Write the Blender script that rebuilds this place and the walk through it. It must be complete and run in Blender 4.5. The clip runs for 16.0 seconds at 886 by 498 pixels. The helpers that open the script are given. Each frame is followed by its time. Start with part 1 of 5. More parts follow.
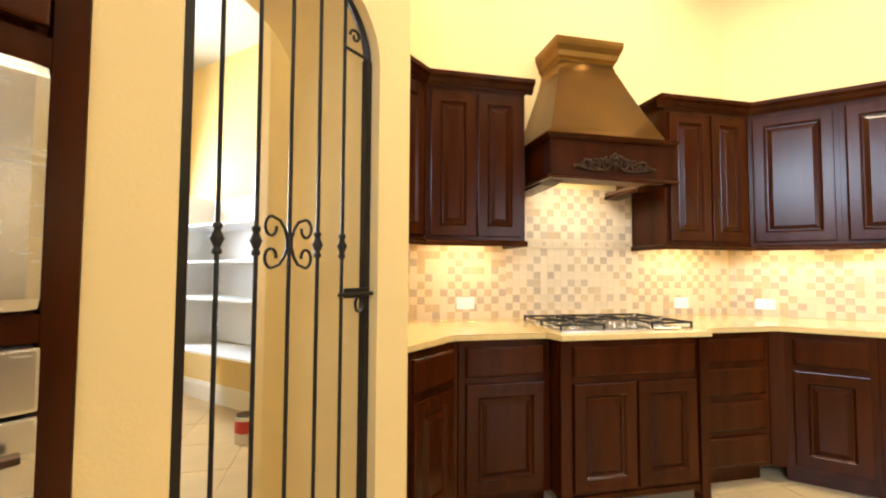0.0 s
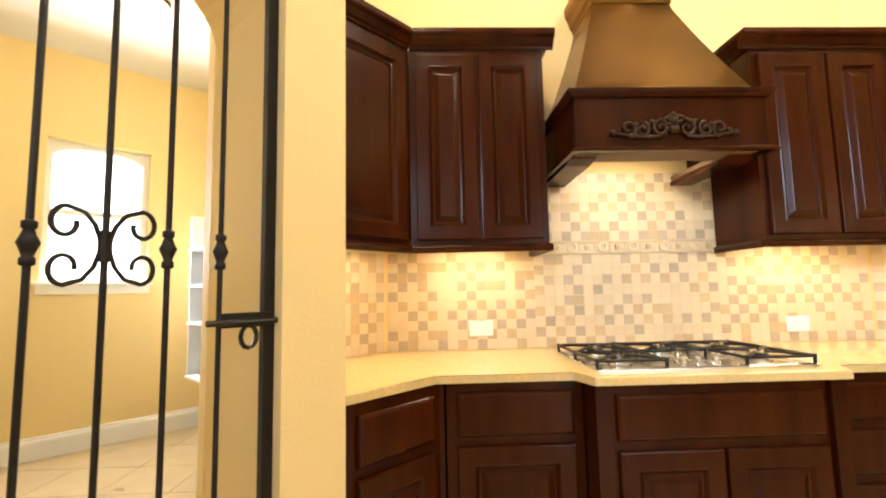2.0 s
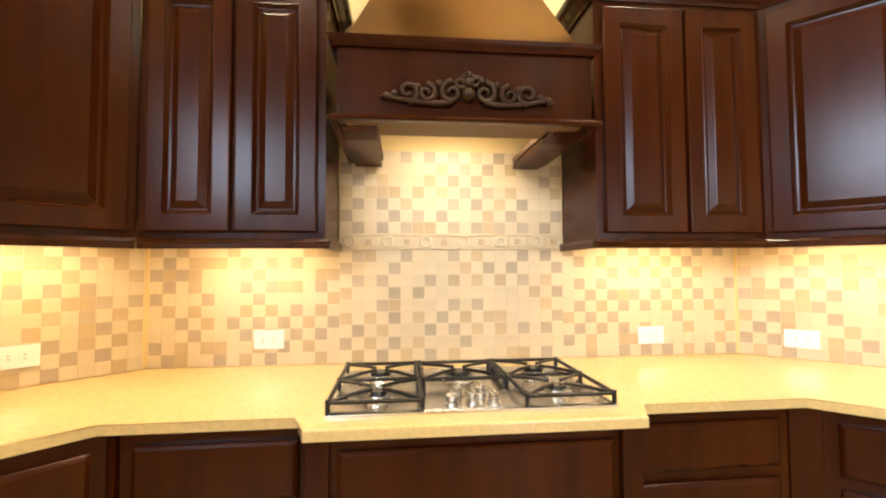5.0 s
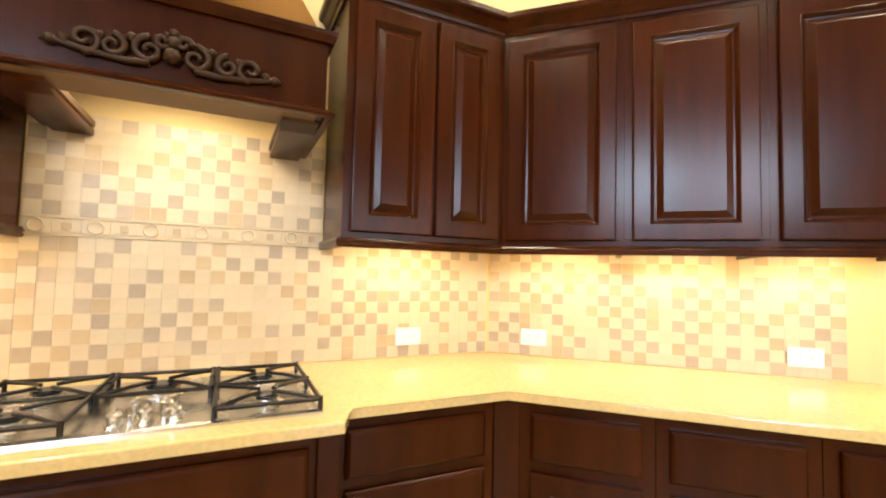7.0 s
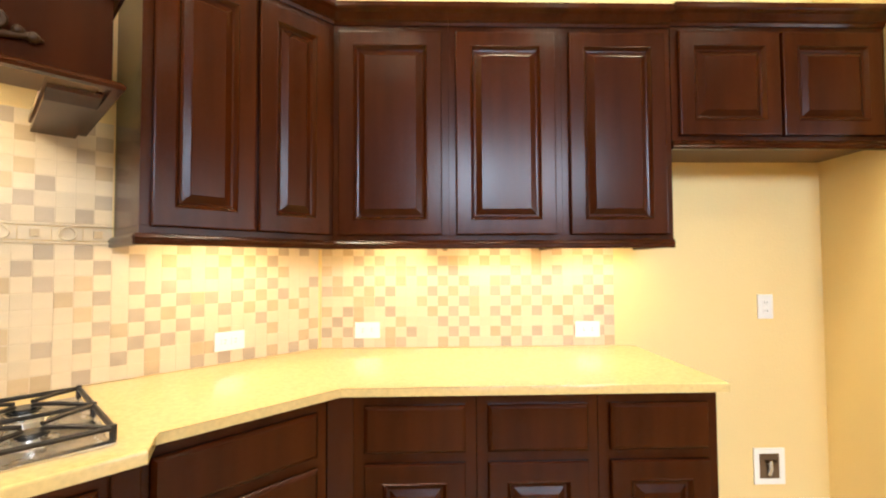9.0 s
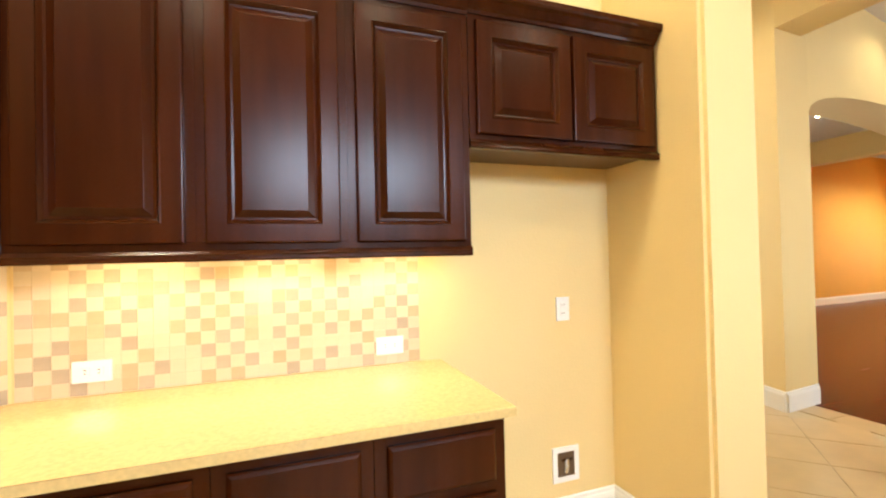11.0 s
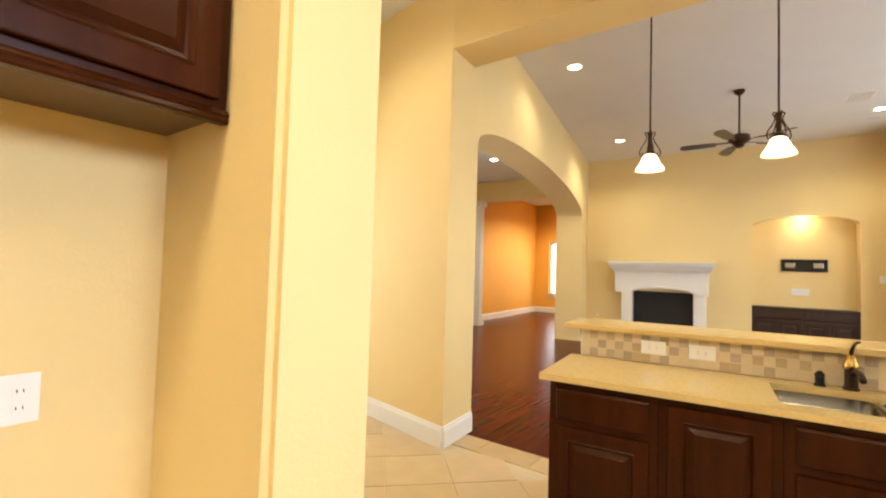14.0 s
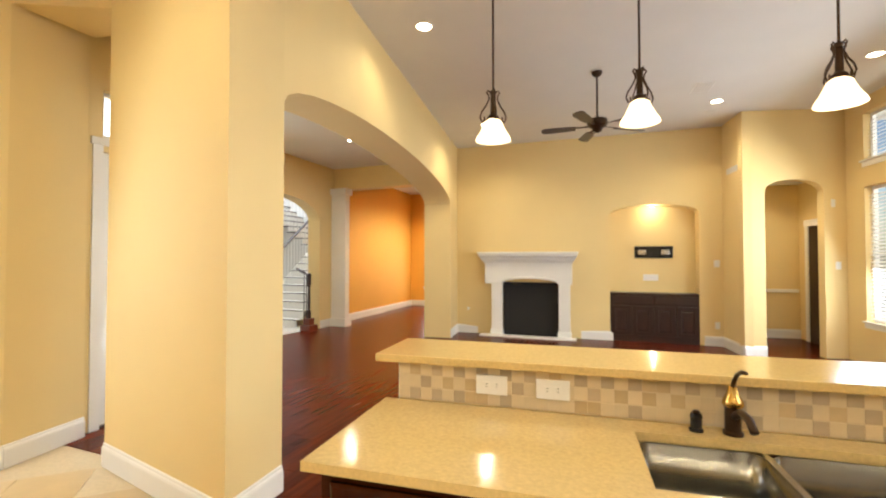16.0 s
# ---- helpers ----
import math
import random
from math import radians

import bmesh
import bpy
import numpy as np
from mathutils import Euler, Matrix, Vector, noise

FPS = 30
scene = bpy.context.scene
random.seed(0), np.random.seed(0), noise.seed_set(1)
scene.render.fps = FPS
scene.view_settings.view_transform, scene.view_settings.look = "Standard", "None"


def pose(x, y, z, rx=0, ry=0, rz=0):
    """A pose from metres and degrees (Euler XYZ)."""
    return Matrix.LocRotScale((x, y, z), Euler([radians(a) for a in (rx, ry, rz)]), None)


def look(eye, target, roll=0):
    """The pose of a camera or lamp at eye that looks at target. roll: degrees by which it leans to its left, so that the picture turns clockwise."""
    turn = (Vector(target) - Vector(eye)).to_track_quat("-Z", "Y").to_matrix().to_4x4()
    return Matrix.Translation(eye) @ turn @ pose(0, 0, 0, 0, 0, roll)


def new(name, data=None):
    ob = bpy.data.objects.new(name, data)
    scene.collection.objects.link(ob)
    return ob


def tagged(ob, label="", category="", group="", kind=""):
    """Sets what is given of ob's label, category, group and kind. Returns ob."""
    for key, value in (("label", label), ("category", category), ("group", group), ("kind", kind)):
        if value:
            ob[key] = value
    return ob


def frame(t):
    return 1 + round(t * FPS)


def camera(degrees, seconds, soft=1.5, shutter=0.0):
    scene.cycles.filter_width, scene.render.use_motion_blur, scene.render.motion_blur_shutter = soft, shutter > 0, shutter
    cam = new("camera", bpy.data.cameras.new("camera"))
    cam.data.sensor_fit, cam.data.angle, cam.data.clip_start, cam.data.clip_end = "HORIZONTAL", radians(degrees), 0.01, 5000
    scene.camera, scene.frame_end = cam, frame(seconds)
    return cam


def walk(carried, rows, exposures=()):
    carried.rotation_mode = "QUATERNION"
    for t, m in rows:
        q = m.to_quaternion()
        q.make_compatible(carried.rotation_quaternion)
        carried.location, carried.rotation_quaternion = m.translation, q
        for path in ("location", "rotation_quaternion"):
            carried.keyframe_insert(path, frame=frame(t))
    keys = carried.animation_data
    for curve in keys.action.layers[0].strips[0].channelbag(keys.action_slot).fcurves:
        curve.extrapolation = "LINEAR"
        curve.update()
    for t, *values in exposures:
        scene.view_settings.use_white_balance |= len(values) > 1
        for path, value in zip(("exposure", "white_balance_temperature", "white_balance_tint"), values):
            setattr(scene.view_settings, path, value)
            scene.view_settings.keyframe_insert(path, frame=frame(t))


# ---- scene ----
cam = camera(89.9, 16.0, soft=2.1)
PATH = [
    (0, (0.431, 0.462, 1.234), (-0.639, 2.149, 1.328), 0.3),
    (0.5, (0.434, 0.672, 1.223), (-0.739, 2.289, 1.318), -0.2),
    (1, (0.439, 0.837, 1.227), (-0.815, 2.39, 1.353), -0.7),
    (1.5, (0.424, 1.024, 1.22), (-0.893, 2.521, 1.376), -1.1),
    (2, (0.41, 1.21, 1.209), (-0.95, 2.664, 1.397), -1.2),
    (2.5, (0.434, 1.389, 1.228), (-0.96, 2.809, 1.428), -1.2),
    (3, (0.477, 1.526, 1.239), (-0.95, 2.914, 1.426), -0.1),
    (5.5, (0.798, 2.124, 1.309), (-0.367, 3.749, 1.383), -0.4),
    (6, (0.906, 2.208, 1.301), (-0.117, 3.924, 1.408), -0.0),
    (6.5, (0.946, 2.258, 1.293), (0.094, 4.064, 1.398), 1.1),
    (7, (0.961, 2.281, 1.289), (0.298, 4.165, 1.398), 1.4),
    (7.5, (0.977, 2.281, 1.286), (0.515, 4.223, 1.412), 0.5),
    (8, (0.966, 2.275, 1.293), (0.71, 4.256, 1.405), -0.6),
    (10.5, (1.109, 2.424, 1.347), (1.594, 4.365, 1.369), 0.1),
    (11, (1.298, 2.537, 1.375), (1.98, 4.417, 1.403), -1.3),
    (11.5, (1.448, 2.622, 1.401), (2.332, 4.415, 1.452), -1.8),
    (12, (1.619, 2.741, 1.398), (2.701, 4.421, 1.476), -1.2),
    (12.5, (1.794, 2.82, 1.395), (3.05, 4.373, 1.498), -0.7),
    (13, (2.001, 2.877, 1.41), (3.39, 4.312, 1.514), 0.0),
    (13.5, (2.155, 2.928, 1.423), (3.655, 4.247, 1.524), 1.1),
    (14, (2.336, 2.971, 1.441), (3.943, 4.159, 1.52), 1.7),
    (14.5, (2.608, 2.972, 1.464), (4.307, 4.027, 1.503), 0.5),
    (15, (2.851, 2.989, 1.479), (4.619, 3.925, 1.502), -0.1),
    (15.5, (3.103, 3.021, 1.515), (4.92, 3.856, 1.531), 0.0),
    (16, (3.384, 3.012, 1.525), (5.236, 3.765, 1.569), 0.0),
]
walk(cam, [(t, look(eye, target, roll)) for t, eye, target, roll in PATH])

# ---- light ----
world = bpy.data.worlds.new("sky_world")
scene.world = world
world.use_nodes = True
sky = world.node_tree.nodes.new("ShaderNodeTexSky")
sky.sky_type, sky.sun_disc, sky.sun_elevation, sky.sun_rotation = "NISHITA", False, radians(48), radians(4)
world.node_tree.links.new(sky.outputs[0], world.node_tree.nodes["Background"].inputs[0])
world.node_tree.nodes["Background"].inputs[1].default_value = 0.12
sun_data = bpy.data.lights.new("sun", "SUN")
sun_data.energy, sun_data.angle, sun_data.color = 2.5, radians(0.6), (1.0, 0.94, 0.85)
sun = new("sun", sun_data)
sun.matrix_world = look((0, 12, 20), (0.8, 0, 0))
scene.view_settings.exposure = 0.24
WARM, CAN, DAY = (1.0, 0.72, 0.40), (1.0, 0.87, 0.62), (0.80, 0.89, 1.0)


def area(name, eye, target, w, h, power, color):
    d = bpy.data.lights.new(name, "AREA")
    d.shape, d.size, d.size_y, d.energy, d.color = "RECTANGLE", w, h, power, color
    o = new(name, d)
    o.matrix_world = look(eye, target)
    return o


def bulb(name, eye, power, color, radius=0.05):
    d = bpy.data.lights.new(name, "POINT")
    d.energy, d.color, d.shadow_soft_size = power, color, radius
    o = new(name, d)
    o.location = eye
    return o


# ---- materials ----
def principled(name, color, rough=0.5, metal=0.0, vary=0.12, scale=6.0, bump=0.0, bscale=80.0, coat=0.0, stretch=(1, 1, 1), dark=None, per_object=0.0, island=False, spec=0.5, detail=6, rvar=0.06):
    m = bpy.data.materials.new(name)
    m.use_nodes = True
    nt = m.node_tree
    b = nt.nodes["Principled BSDF"]
    b.inputs["Roughness"].default_value, b.inputs["Metallic"].default_value = rough, metal
    b.inputs["Coat Weight"].default_value = coat
    b.inputs["Coat Roughness"].default_value = 0.12
    b.inputs["Specular IOR Level"].default_value = spec
    tc = nt.nodes.new("ShaderNodeTexCoord")
    mp = nt.nodes.new("ShaderNodeMapping")
    mp.inputs["Scale"].default_value = stretch
    nt.links.new(tc.outputs["Object"], mp.inputs[0])
    n1 = nt.nodes.new("ShaderNodeTexNoise")
    n1.inputs["Scale"].default_value, n1.inputs["Detail"].default_value = scale, detail
    nt.links.new(mp.outputs[0], n1.inputs["Vector"])
    ramp = nt.nodes.new("ShaderNodeValToRGB")
    ramp.color_ramp.elements[0].position, ramp.color_ramp.elements[1].position = 0.3, 0.7
    low = dark or tuple(c * (1 - vary) for c in color)
    ramp.color_ramp.elements[0].color, ramp.color_ramp.elements[1].color = (*low, 1), (*color, 1)
    nt.links.new(n1.outputs[0], ramp.inputs[0])
    out = ramp.outputs[0]
    if per_object:
        src = nt.nodes.new("ShaderNodeNewGeometry").outputs["Random Per Island"] if island else nt.nodes.new("ShaderNodeObjectInfo").outputs["Random"]
        hsv = nt.nodes.new("ShaderNodeHueSaturation")
        mr = nt.nodes.new("ShaderNodeMapRange")
        mr.inputs[3].default_value, mr.inputs[4].default_value = 1 - per_object, 1 + per_object
        nt.links.new(src, mr.inputs[0])
        nt.links.new(mr.outputs[0], hsv.inputs["Value"])
        nt.links.new(out, hsv.inputs["Color"])
        out = hsv.outputs[0]
    nt.links.new(out, b.inputs["Base Color"])
    rr = nt.nodes.new("ShaderNodeMapRange")
    rr.inputs[3].default_value, rr.inputs[4].default_value = max(rough - rvar, 0.02), min(rough + rvar, 1)
    nt.links.new(n1.outputs[0], rr.inputs[0])
    nt.links.new(rr.outputs[0], b.inputs["Roughness"])
    if bump:
        n2 = nt.nodes.new("ShaderNodeTexNoise")
        n2.inputs["Scale"].default_value, n2.inputs["Detail"].default_value = bscale, 4
        nt.links.new(mp.outputs[0], n2.inputs["Vector"])
        bp = nt.nodes.new("ShaderNodeBump")
        bp.inputs["Strength"].default_value, bp.inputs["Distance"].default_value = bump, 0.004
        nt.links.new(n2.outputs[0], bp.inputs["Height"])
        nt.links.new(bp.outputs[0], b.inputs["Normal"])
    return m


def glowing(name, color, power):
    m = principled(name, color, 0.4)
    b = m.node_tree.nodes["Principled BSDF"]
    b.inputs["Emission Color"].default_value, b.inputs["Emission Strength"].default_value = (*color, 1), power
    return m


PAINT = principled("yellow_wall_paint", (0.80, 0.615, 0.29), 0.75, vary=0.05, scale=1.2, bump=0.25, bscale=90)
ORANGE = principled("orange_wall_paint", (0.80, 0.42, 0.07), 0.7, vary=0.08, scale=1.0, bump=0.25, bscale=90)
CEIL = principled("white_ceiling_paint", (0.74, 0.72, 0.68), 0.85, vary=0.04, scale=2, bump=0.4, bscale=120)
TRIM = principled("white_trim_paint", (0.82, 0.80, 0.75), 0.35, vary=0.04, scale=3)
WOOD = principled("dark_cherry_stain", (0.047, 0.0098, 0.0013), 0.22, scale=2.5, bump=0.02, bscale=40, coat=0.0, stretch=(4, 4, 0.5), dark=(0.026, 0.0048, 0.0008), per_object=0.08, spec=0.17, detail=4, rvar=0.03)
DARKWOOD = principled("espresso_stain", (0.035, 0.013, 0.009), 0.35, scale=5, stretch=(6, 6, 0.5), coat=0.2, dark=(0.02, 0.008, 0.006))
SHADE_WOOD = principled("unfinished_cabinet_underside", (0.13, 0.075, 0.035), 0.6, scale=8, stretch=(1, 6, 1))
STONE = principled("cream_limestone_counter", (0.72, 0.53, 0.225), 0.12, vary=0.16, scale=75, coat=0.3, bump=0.02, bscale=200)
TILE_L = principled("cream_travertine_tile", (0.68, 0.56, 0.37), 0.38, vary=0.10, scale=14, per_object=0.05, bump=0.1, bscale=150)
TILE_T = principled("tan_travertine_tile", (0.56, 0.42, 0.24), 0.40, vary=0.15, scale=14, per_object=0.10, bump=0.1, bscale=150)
TILE_G = principled("taupe_travertine_tile", (0.48, 0.38, 0.26), 0.40, vary=0.15, scale=14, per_object=0.10, bump=0.1, bscale=150)
TILES_ALL = principled("mixed_travertine_tile", (0.58, 0.46, 0.29), 0.40, vary=0.2, scale=14, per_object=0.35, island=True)
GROUT = principled("sand_grout", (0.68, 0.56, 0.37), 0.9, scale=40)
COPPER = principled("aged_copper", (0.24, 0.115, 0.022), 0.33, metal=1.0, vary=0.35, scale=4, bump=0.12, bscale=25)
IRON = principled("black_wrought_iron", (0.022, 0.018, 0.016), 0.42, metal=0.6, scale=30, bump=0.15, bscale=90)
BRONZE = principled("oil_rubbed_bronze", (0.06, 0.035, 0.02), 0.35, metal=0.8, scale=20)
CARVED = principled("dark_gilt_carving", (0.036, 0.014, 0.004), 0.40, spec=0.2, scale=25)
STEEL = principled("brushed_steel", (0.62, 0.60, 0.56), 0.26, metal=1.0, vary=0.05, scale=6, stretch=(1, 1, 10))
BLACK = principled("black_enamel", (0.012, 0.012, 0.013), 0.25, scale=10)
BLACKGLASS = principled("black_oven_glass", (0.01, 0.01, 0.014), 0.06, scale=10)
GOLD = principled("brass_trim", (0.75, 0.48, 0.14), 0.22, metal=1.0, scale=20)
PLASTIC = principled("white_plastic", (0.83, 0.82, 0.79), 0.35, vary=0.02)
FLOOR_TILE = principled("beige_ceramic_floor", (0.62, 0.45, 0.235), 0.30, vary=0.14, scale=5, per_object=0.05, bump=0.05, bscale=40)
WOODFLOOR = principled("cherry_floorboard", (0.12, 0.017, 0.0045), 0.26, vary=0.5, scale=3, stretch=(0.6, 9, 1), coat=0.0, spec=0.08, rvar=0.03, per_object=0.25, island=True)
SINK = principled("satin_sink_steel", (0.27, 0.26, 0.23), 0.22, metal=1.0, vary=0.06, scale=8)
MATTE_BLACK = principled("sooty_firebrick", (0.02, 0.018, 0.016), 0.95, scale=12)
SHELF = principled("white_shelf_paint", (0.80, 0.81, 0.82), 0.45, vary=0.03)
SHADE = glowing("lit_alabaster_glass", (1.0, 0.80, 0.48), 2.4)
CANLIT = glowing("lit_downlight", (1.0, 0.88, 0.62), 18.0)
LEDLIT = glowing("lit_cabinet_strip", WARM, 3.0)
SKYGLOW = glowing("bright_overcast_backdrop", (0.86, 0.93, 1.0), 2.6)
BLIND = principled("white_blind_slat", (0.85, 0.85, 0.84), 0.5, vary=0.02)
RED = principled("red_label", (0.45, 0.02, 0.02), 0.5)
CARPET = principled("pale_carpet", (0.62, 0.58, 0.50), 0.95, scale=60, bump=0.5, bscale=200)
REDWOOD = principled("red_mahogany", (0.16, 0.03, 0.012), 0.3, scale=6, stretch=(1, 6, 1), coat=0.4)


# ---- building helpers ----
def thing(name, m, label, category, group="", kind=""):
    o = new(name)
    o.matrix_world = m
    o.empty_display_size = 0.1
    return tagged(o, label, category, group, kind)


def to_mesh(name, bm, mat, smooth=False):
    me = bpy.data.meshes.new(name)
    bmesh.ops.recalc_face_normals(bm, faces=bm.faces[:])
    if smooth:
        for f in bm.faces:
            f.smooth = True
    bm.to_mesh(me)
    bm.free()
    if mat:
        me.materials.append(mat)
    return me


def part(name, bm, mat, parent=None, label="", smooth=False):
    o = new(name, to_mesh(name, bm, mat, smooth))
    if parent:
        o.parent = parent
    if label:
        o["label"] = label
    return o


def structure(name, bm, mat, label="", m=None):
    o = part(name, bm, mat)
    if m is not None:
        o.matrix_world = m
    return tagged(o, label, "", "", "structure")


def box(bm, x0, x1, y0, y1, z0, z1, bevel=0.0):
    r = bmesh.ops.create_cube(bm, size=1)
    v = r["verts"]
    bmesh.ops.scale(bm, vec=(x1 - x0, y1 - y0, z1 - z0), verts=v)
    bmesh.ops.translate(bm, vec=((x0 + x1) / 2, (y0 + y1) / 2, (z0 + z1) / 2), verts=v)
    if bevel:
        es = {e for q in v for e in q.link_edges}
        bmesh.ops.bevel(bm, geom=list(es), offset=bevel, segments=2, affect="EDGES", profile=0.7)
    return bm


def B(*a):
    return box(bmesh.new(), *a)


def prism(pts, z0, z1, bm=None, bevel=0.0):
    """An upright block over a plan outline."""
    bm = bm or bmesh.new()
    lo = [bm.verts.new((x, y, z0)) for x, y in pts]
    hi = [bm.verts.new((x, y, z1)) for x, y in pts]
    bm.faces.new(lo[::-1])
    top = bm.faces.new(hi)
    n = len(pts)
    for i in range(n):
        bm.faces.new((lo[i], lo[(i + 1) % n], hi[(i + 1) % n], hi[i]))
    if bevel:
        bmesh.ops.bevel(bm, geom=list(top.edges), offset=bevel, segments=3, affect="EDGES", profile=0.5)
    return bm


def slab_xz(pts, y0, y1, bm=None):
    """A block with an outline in x and z, y0 to y1 thick."""
    bm = bm or bmesh.new()
    a = [bm.verts.new((x, y0, z)) for x, z in pts]
    b = [bm.verts.new((x, y1, z)) for x, z in pts]
    bm.faces.new(a)
    bm.faces.new(b[::-1])
    n = len(pts)
    for i in range(n):
        bm.faces.new((a[i], a[(i + 1) % n], b[(i + 1) % n], b[i]))
    return bm


def lathe(profile, steps=20, bm=None, at=(0, 0, 0), capped=True):
    bm = bm or bmesh.new()
    rings = []
    for r, z in profile:
        rings.append([bm.verts.new((at[0] + r * math.cos(2 * math.pi * i / steps), at[1] + r * math.sin(2 * math.pi * i / steps), at[2] + z)) for i in range(steps)])
    for a, b in zip(rings, rings[1:]):
        for i in range(steps):
            bm.faces.new((a[i], a[(i + 1) % steps], b[(i + 1) % steps], b[i]))
    if capped and profile[0][0] > 1e-4:
        bm.faces.new(rings[0][::-1])
    if capped and profile[-1][0] > 1e-4:
        bm.faces.new(rings[-1])
    return bm


def tube(path, r, steps=8, bm=None, taper=None):
    """A rod along a path of points."""
    bm = bm or bmesh.new()
    p = [Vector(q) for q in path]
    rings = []
    side = None
    for i, q in enumerate(p):
        d = (p[min(i + 1, len(p) - 1)] - p[max(i - 1, 0)]).normalized()
        if side is None:
            side = d.orthogonal().normalized()
        side = (side - d * side.dot(d)).normalized()
        up = d.cross(side)
        rad = r * (taper[i] if taper else 1)
        rings.append([bm.verts.new(q + rad * (math.cos(2 * math.pi * k / steps) * side + math.sin(2 * math.pi * k / steps) * up)) for k in range(steps)])
    for a, b in zip(rings, rings[1:]):
        for k in range(steps):
            bm.faces.new((a[k], a[(k + 1) % steps], b[(k + 1) % steps], b[k]))
    bm.faces.new(rings[0][::-1])
    bm.faces.new(rings[-1])
    return bm


def loft_rects(rects, bm=None):
    """Rectangles (x0, x1, z0, z1, y) lofted one to the next and capped."""
    bm = bm or bmesh.new()
    rings = [[bm.verts.new(q) for q in ((x0, y, z0), (x1, y, z0), (x1, y, z1), (x0, y, z1))] for x0, x1, z0, z1, y in rects]
    for a, b in zip(rings, rings[1:]):
        for i in range(4):
            bm.faces.new((a[i], a[(i + 1) % 4], b[(i + 1) % 4], b[i]))
    bm.faces.new(rings[0])
    bm.faces.new(rings[-1][::-1])
    return bm


def sweep_x(profile, x0, x1, bm=None, miter0=0.0, miter1=0.0):
    """A moulding: a profile of (y, z) points run along x; miters shift the ends by y."""
    bm = bm or bmesh.new()
    a = [bm.verts.new((x0 + miter0 * y, y, z)) for y, z in profile]
    b = [bm.verts.new((x1 - miter1 * y, y, z)) for y, z in profile]
    n = len(profile)
    for i in range(n):
        bm.faces.new((a[i], a[(i + 1) % n], b[(i + 1) % n], b[i]))
    bm.faces.new(a[::-1])
    bm.faces.new(b)
    return bm


def arch(a, b, spring, rise, n=18):
    """Points of a segmental or elliptic arch from (a, spring) to (b, spring)."""
    return [(a + (b - a) * (1 - math.cos(math.pi * i / n)) / 2, spring + rise * math.sin(math.pi * i / n)) for i in range(n + 1)]


def frame_of(p0, p1):
    """Local x runs from p0 to p1, y to its left."""
    return pose(p0[0], p0[1], 0, 0, 0, math.degrees(math.atan2(p1[1] - p0[1], p1[0] - p0[0])))


def span(p0, p1):
    return math.hypot(p1[0] - p0[0], p1[1] - p0[1])


def arched_wall(name, p0, p1, thick, top, openings, mat, label):
    """A wall from p0 to p1, thick to the left, with openings (a, b, spring, rise) down to the floor."""
    L = span(p0, p1)
    out = [(0, 0)]
    for a, b, s, r in openings:
        out += [(a, 0)] + arch(a, b, s, r) + [(b, 0)]
    out += [(L, 0), (L, top), (0, top)]
    return structure(name, slab_xz(out, 0, thick), mat, label, frame_of(p0, p1))


def holed_wall(name, p0, p1, thick, top, holes, mat, label):
    """A wall from p0 to p1 with rectangular holes (a, b, z0, z1) in order along it."""
    L = span(p0, p1)
    bm = bmesh.new()
    xs = sorted({0, L, *[h[0] for h in holes], *[h[1] for h in holes]})
    for x0, x1 in zip(xs, xs[1:]):
        mid = (x0 + x1) / 2
        cuts = sorted((h[2], h[3]) for h in holes if h[0] < mid < h[1])
        z = 0
        for c0, c1 in cuts:
            if c0 > z:
                box(bm, x0, x1, 0, thick, z, c0)
            z = c1
        if z < top:
            box(bm, x0, x1, 0, thick, z, top)
    bmesh.ops.remove_doubles(bm, verts=bm.verts[:], dist=1e-5)
    return structure(name, bm, mat, label, frame_of(p0, p1))


BASE_PROFILE = [(0, 0), (-0.018, 0), (-0.018, 0.13), (-0.014, 0.145), (-0.010, 0.15), (-0.008, 0.165), (0, 0.17)]


def baseboard(p0, p1):
    """Skirting on the right-hand side of the line from p0 to p1."""
    return structure("baseboard", sweep_x(BASE_PROFILE, 0, span(p0, p1)), TRIM, "tall white moulded baseboard", frame_of(p0, p1))


# ---- the structure ----
TOP = 3.85
DIAG = pose(-2.81 / math.sqrt(2), 2.81 / math.sqrt(2), 0, 0, 0, 45)
FRIDGE = pose(0, 4.42, 0)
LEFT = pose(-1.33, 0, 0, 0, 0, 90)
PB, PRB, PLB = (5.23, 5.065), (5.72, 5.113), (5.51, 6.58)
CORNER = (12.12, 6.24)
P1, P2, P3 = (12.39, 1.40), (11.59, 1.27), (12.0, -0.16)

structure("subfloor", B(-5.2, 20, -4, 16, -0.2, -0.012), GROUT, "plain slab under the floor coverings")
structure("ceiling", B(-0.72, 13, -2.6, 7.6, TOP, TOP + 0.15), CEIL, "white textured ceiling")
structure("ceiling_hall", B(5.75, 12.1, 6.72, 9.3, 3.6, 3.7), CEIL, "white textured hall ceiling")
structure("ceiling_dining", prism([(12.75, 5.0), (19.2, 5.0), (19.2, 9.71), (12.1, 9.71), (12.1, 6.82), (12.75, 6.82)], 3.65, 3.75), CEIL, "white dining room ceiling")
structure("ceiling_pantry", B(-4.4, -1.2, 0.3, 3.0, 3.25, 3.35), CEIL, "white pantry ceiling")
structure("ceiling_stairwell", B(7.5, 14.8, 9.3, 14, 5.2, 5.3), CEIL, "white stairwell ceiling")

